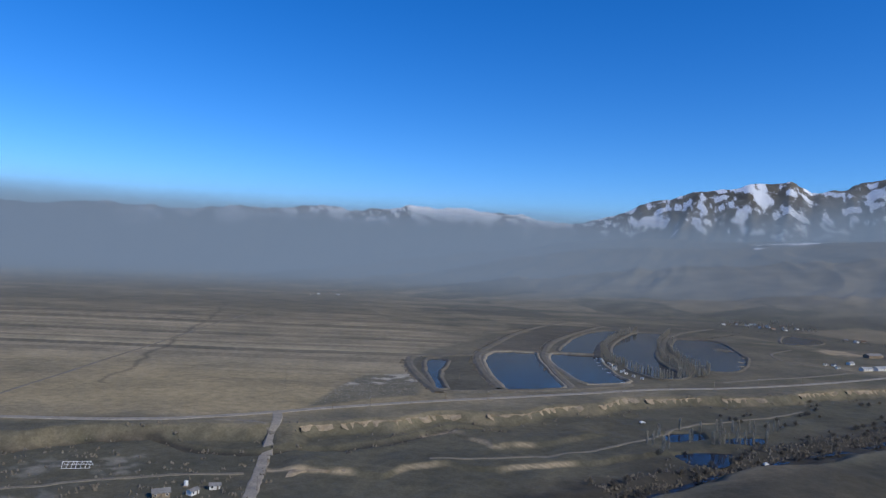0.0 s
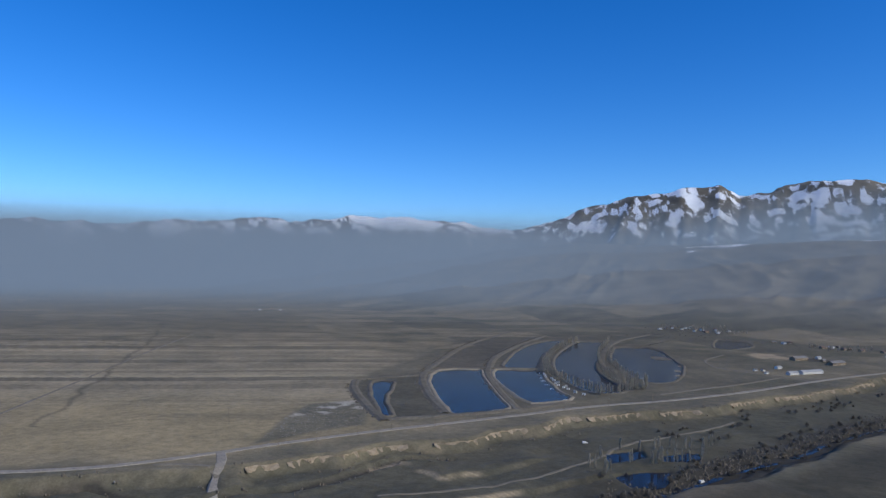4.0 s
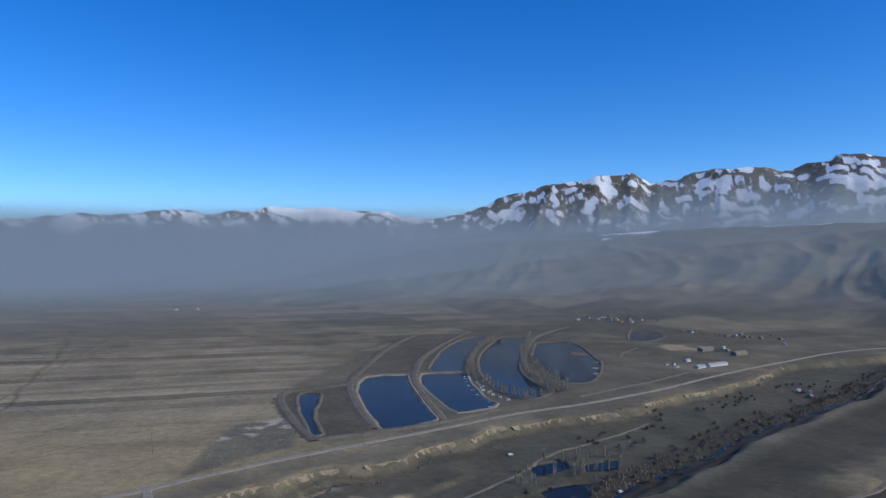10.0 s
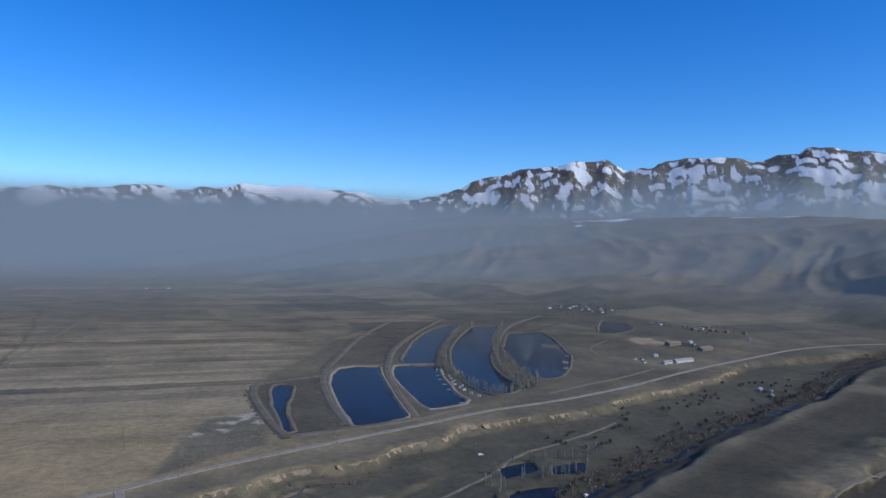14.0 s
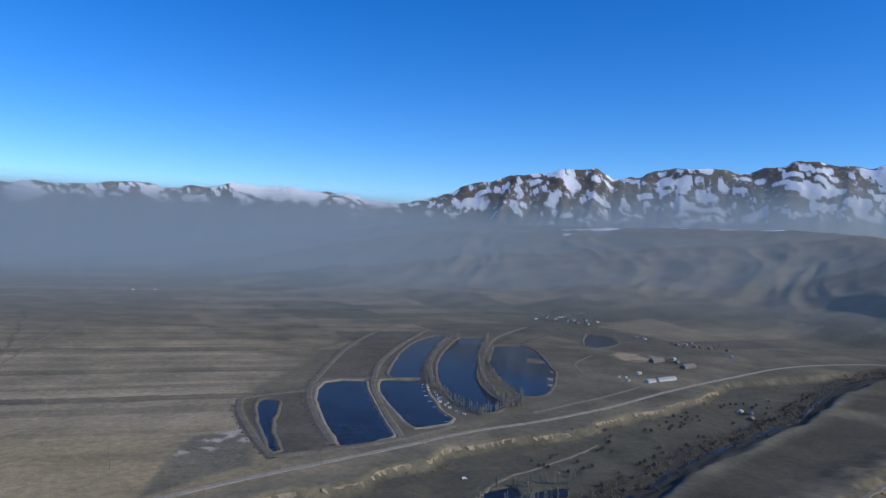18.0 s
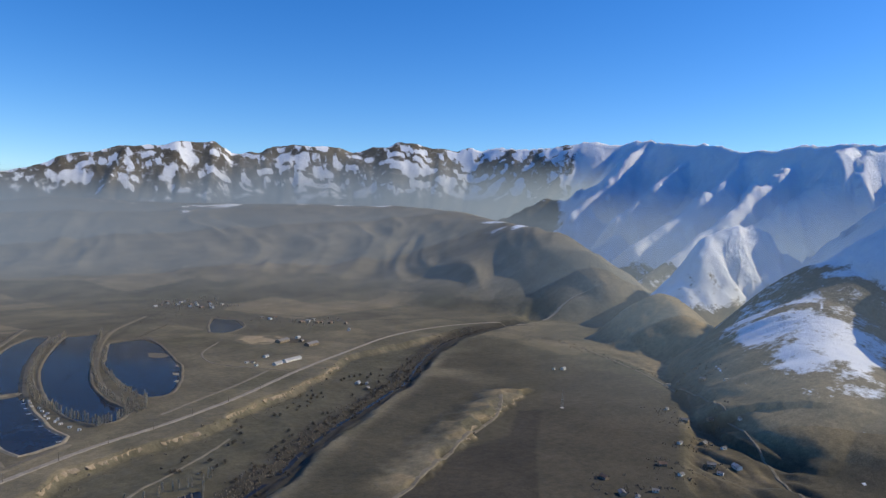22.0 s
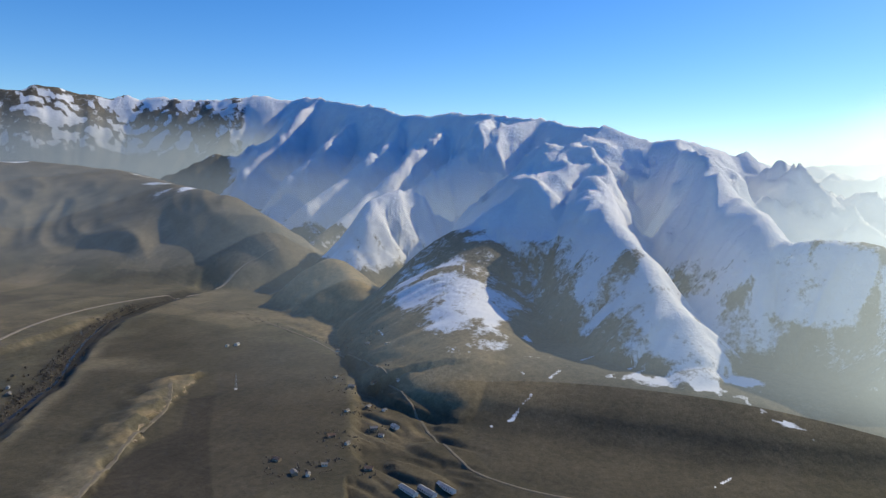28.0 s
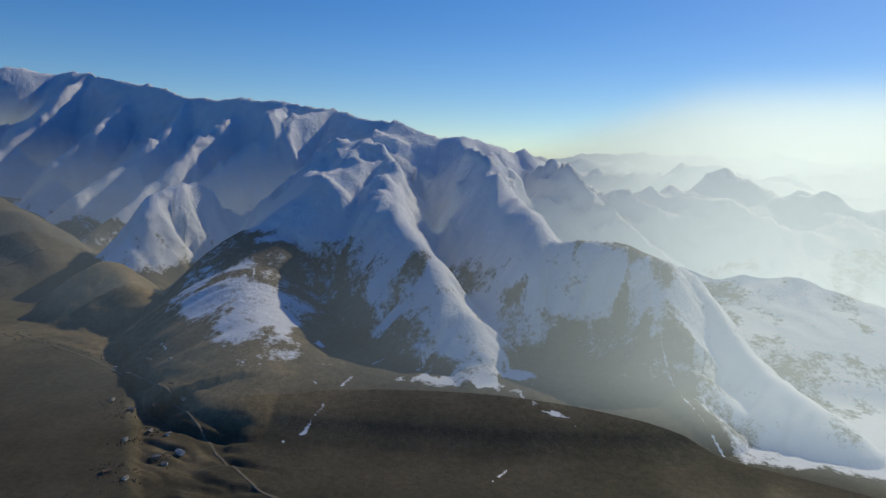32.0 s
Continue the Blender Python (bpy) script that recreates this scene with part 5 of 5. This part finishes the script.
part("drum", rod(bmesh.new(), (0, 0, 0.6), (0, 0, 3.0), 1.2, 1.2, 14), white_mat, tank)
part("lid", rod(bmesh.new(), (0, 0, 3.0), (0, 0, 3.4), 1.22, 0.3, 14), white_mat, tank)
part("plinth", box(bmesh.new(), -1.4, 1.4, -1.4, 1.4, -0.5, 0.6), mud_mat, tank)
place(tank, [(-164, 392, 0)], 85)


# ---- hamlet under the northern hills ----
rng = random.Random(77)
cottage = build_house("house", 9.0, 6.5, 2.9, plaster_mat, slate_mat, "small pale plastered house with a grey slate roof", "houses of the far hamlet")
place(cottage, [(733, 1938, 20), (762, 1905, 65), (705, 1890, 10), (748, 1860, 35), (790, 1870, 80), (772, 1820, 15), (720, 1840, 50), (812, 1842, 30), (690, 1925, 75), (758, 1782, 25)], 78)
barn = build_house("barn_house", 13.0, 7.0, 3.2, mud_mat, rust_mat, "long mud brick house with a rusty tin roof", "houses of the far hamlet", 2, False)
place(barn, [(700, 1955, 40), (800, 1900, 110), (735, 1800, 30), (830, 1432, 35), (858, 1404, 40), (884, 1386, 28), (912, 1362, 42)], 79)
yard_tree = build_poplar(81, 9.5, 2.3)
yard_tree.name = "garden_tree"
tagged(yard_tree, "bare grey poplar in a hamlet garden", "tree", "trees of the hamlet")
place(yard_tree, [(rng.uniform(670, 840), rng.uniform(1770, 1980)) for _ in range(46)] + [(rng.uniform(800, 930), 1420 - rng.uniform(-25, 60)) for _ in range(16)], 82, 3.0)
# reed bank in the eastern pond and mud spits along its shore
for k, (cx, cy, wide, deep) in enumerate([(420, 1225, 17, 28), (392, 1060, 7, 14), (418, 1120, 6, 11), (376, 1010, 8, 10)]):
    ring = [(cx + wide * math.cos(a / 14 * 2 * math.pi) * rng.uniform(0.7, 1.15), cy + deep * math.sin(a / 14 * 2 * math.pi) * rng.uniform(0.7, 1.15)) for a in range(14)]
    tagged(sheet("mud_bank_%d" % (k + 1), curve_through(ring, 3.0, True), POND_LEVEL + 0.25, pale_bank_mat if k else bank_mat), "low mud bank with dead reeds in a fish pond", "mud bank", kind="structure")
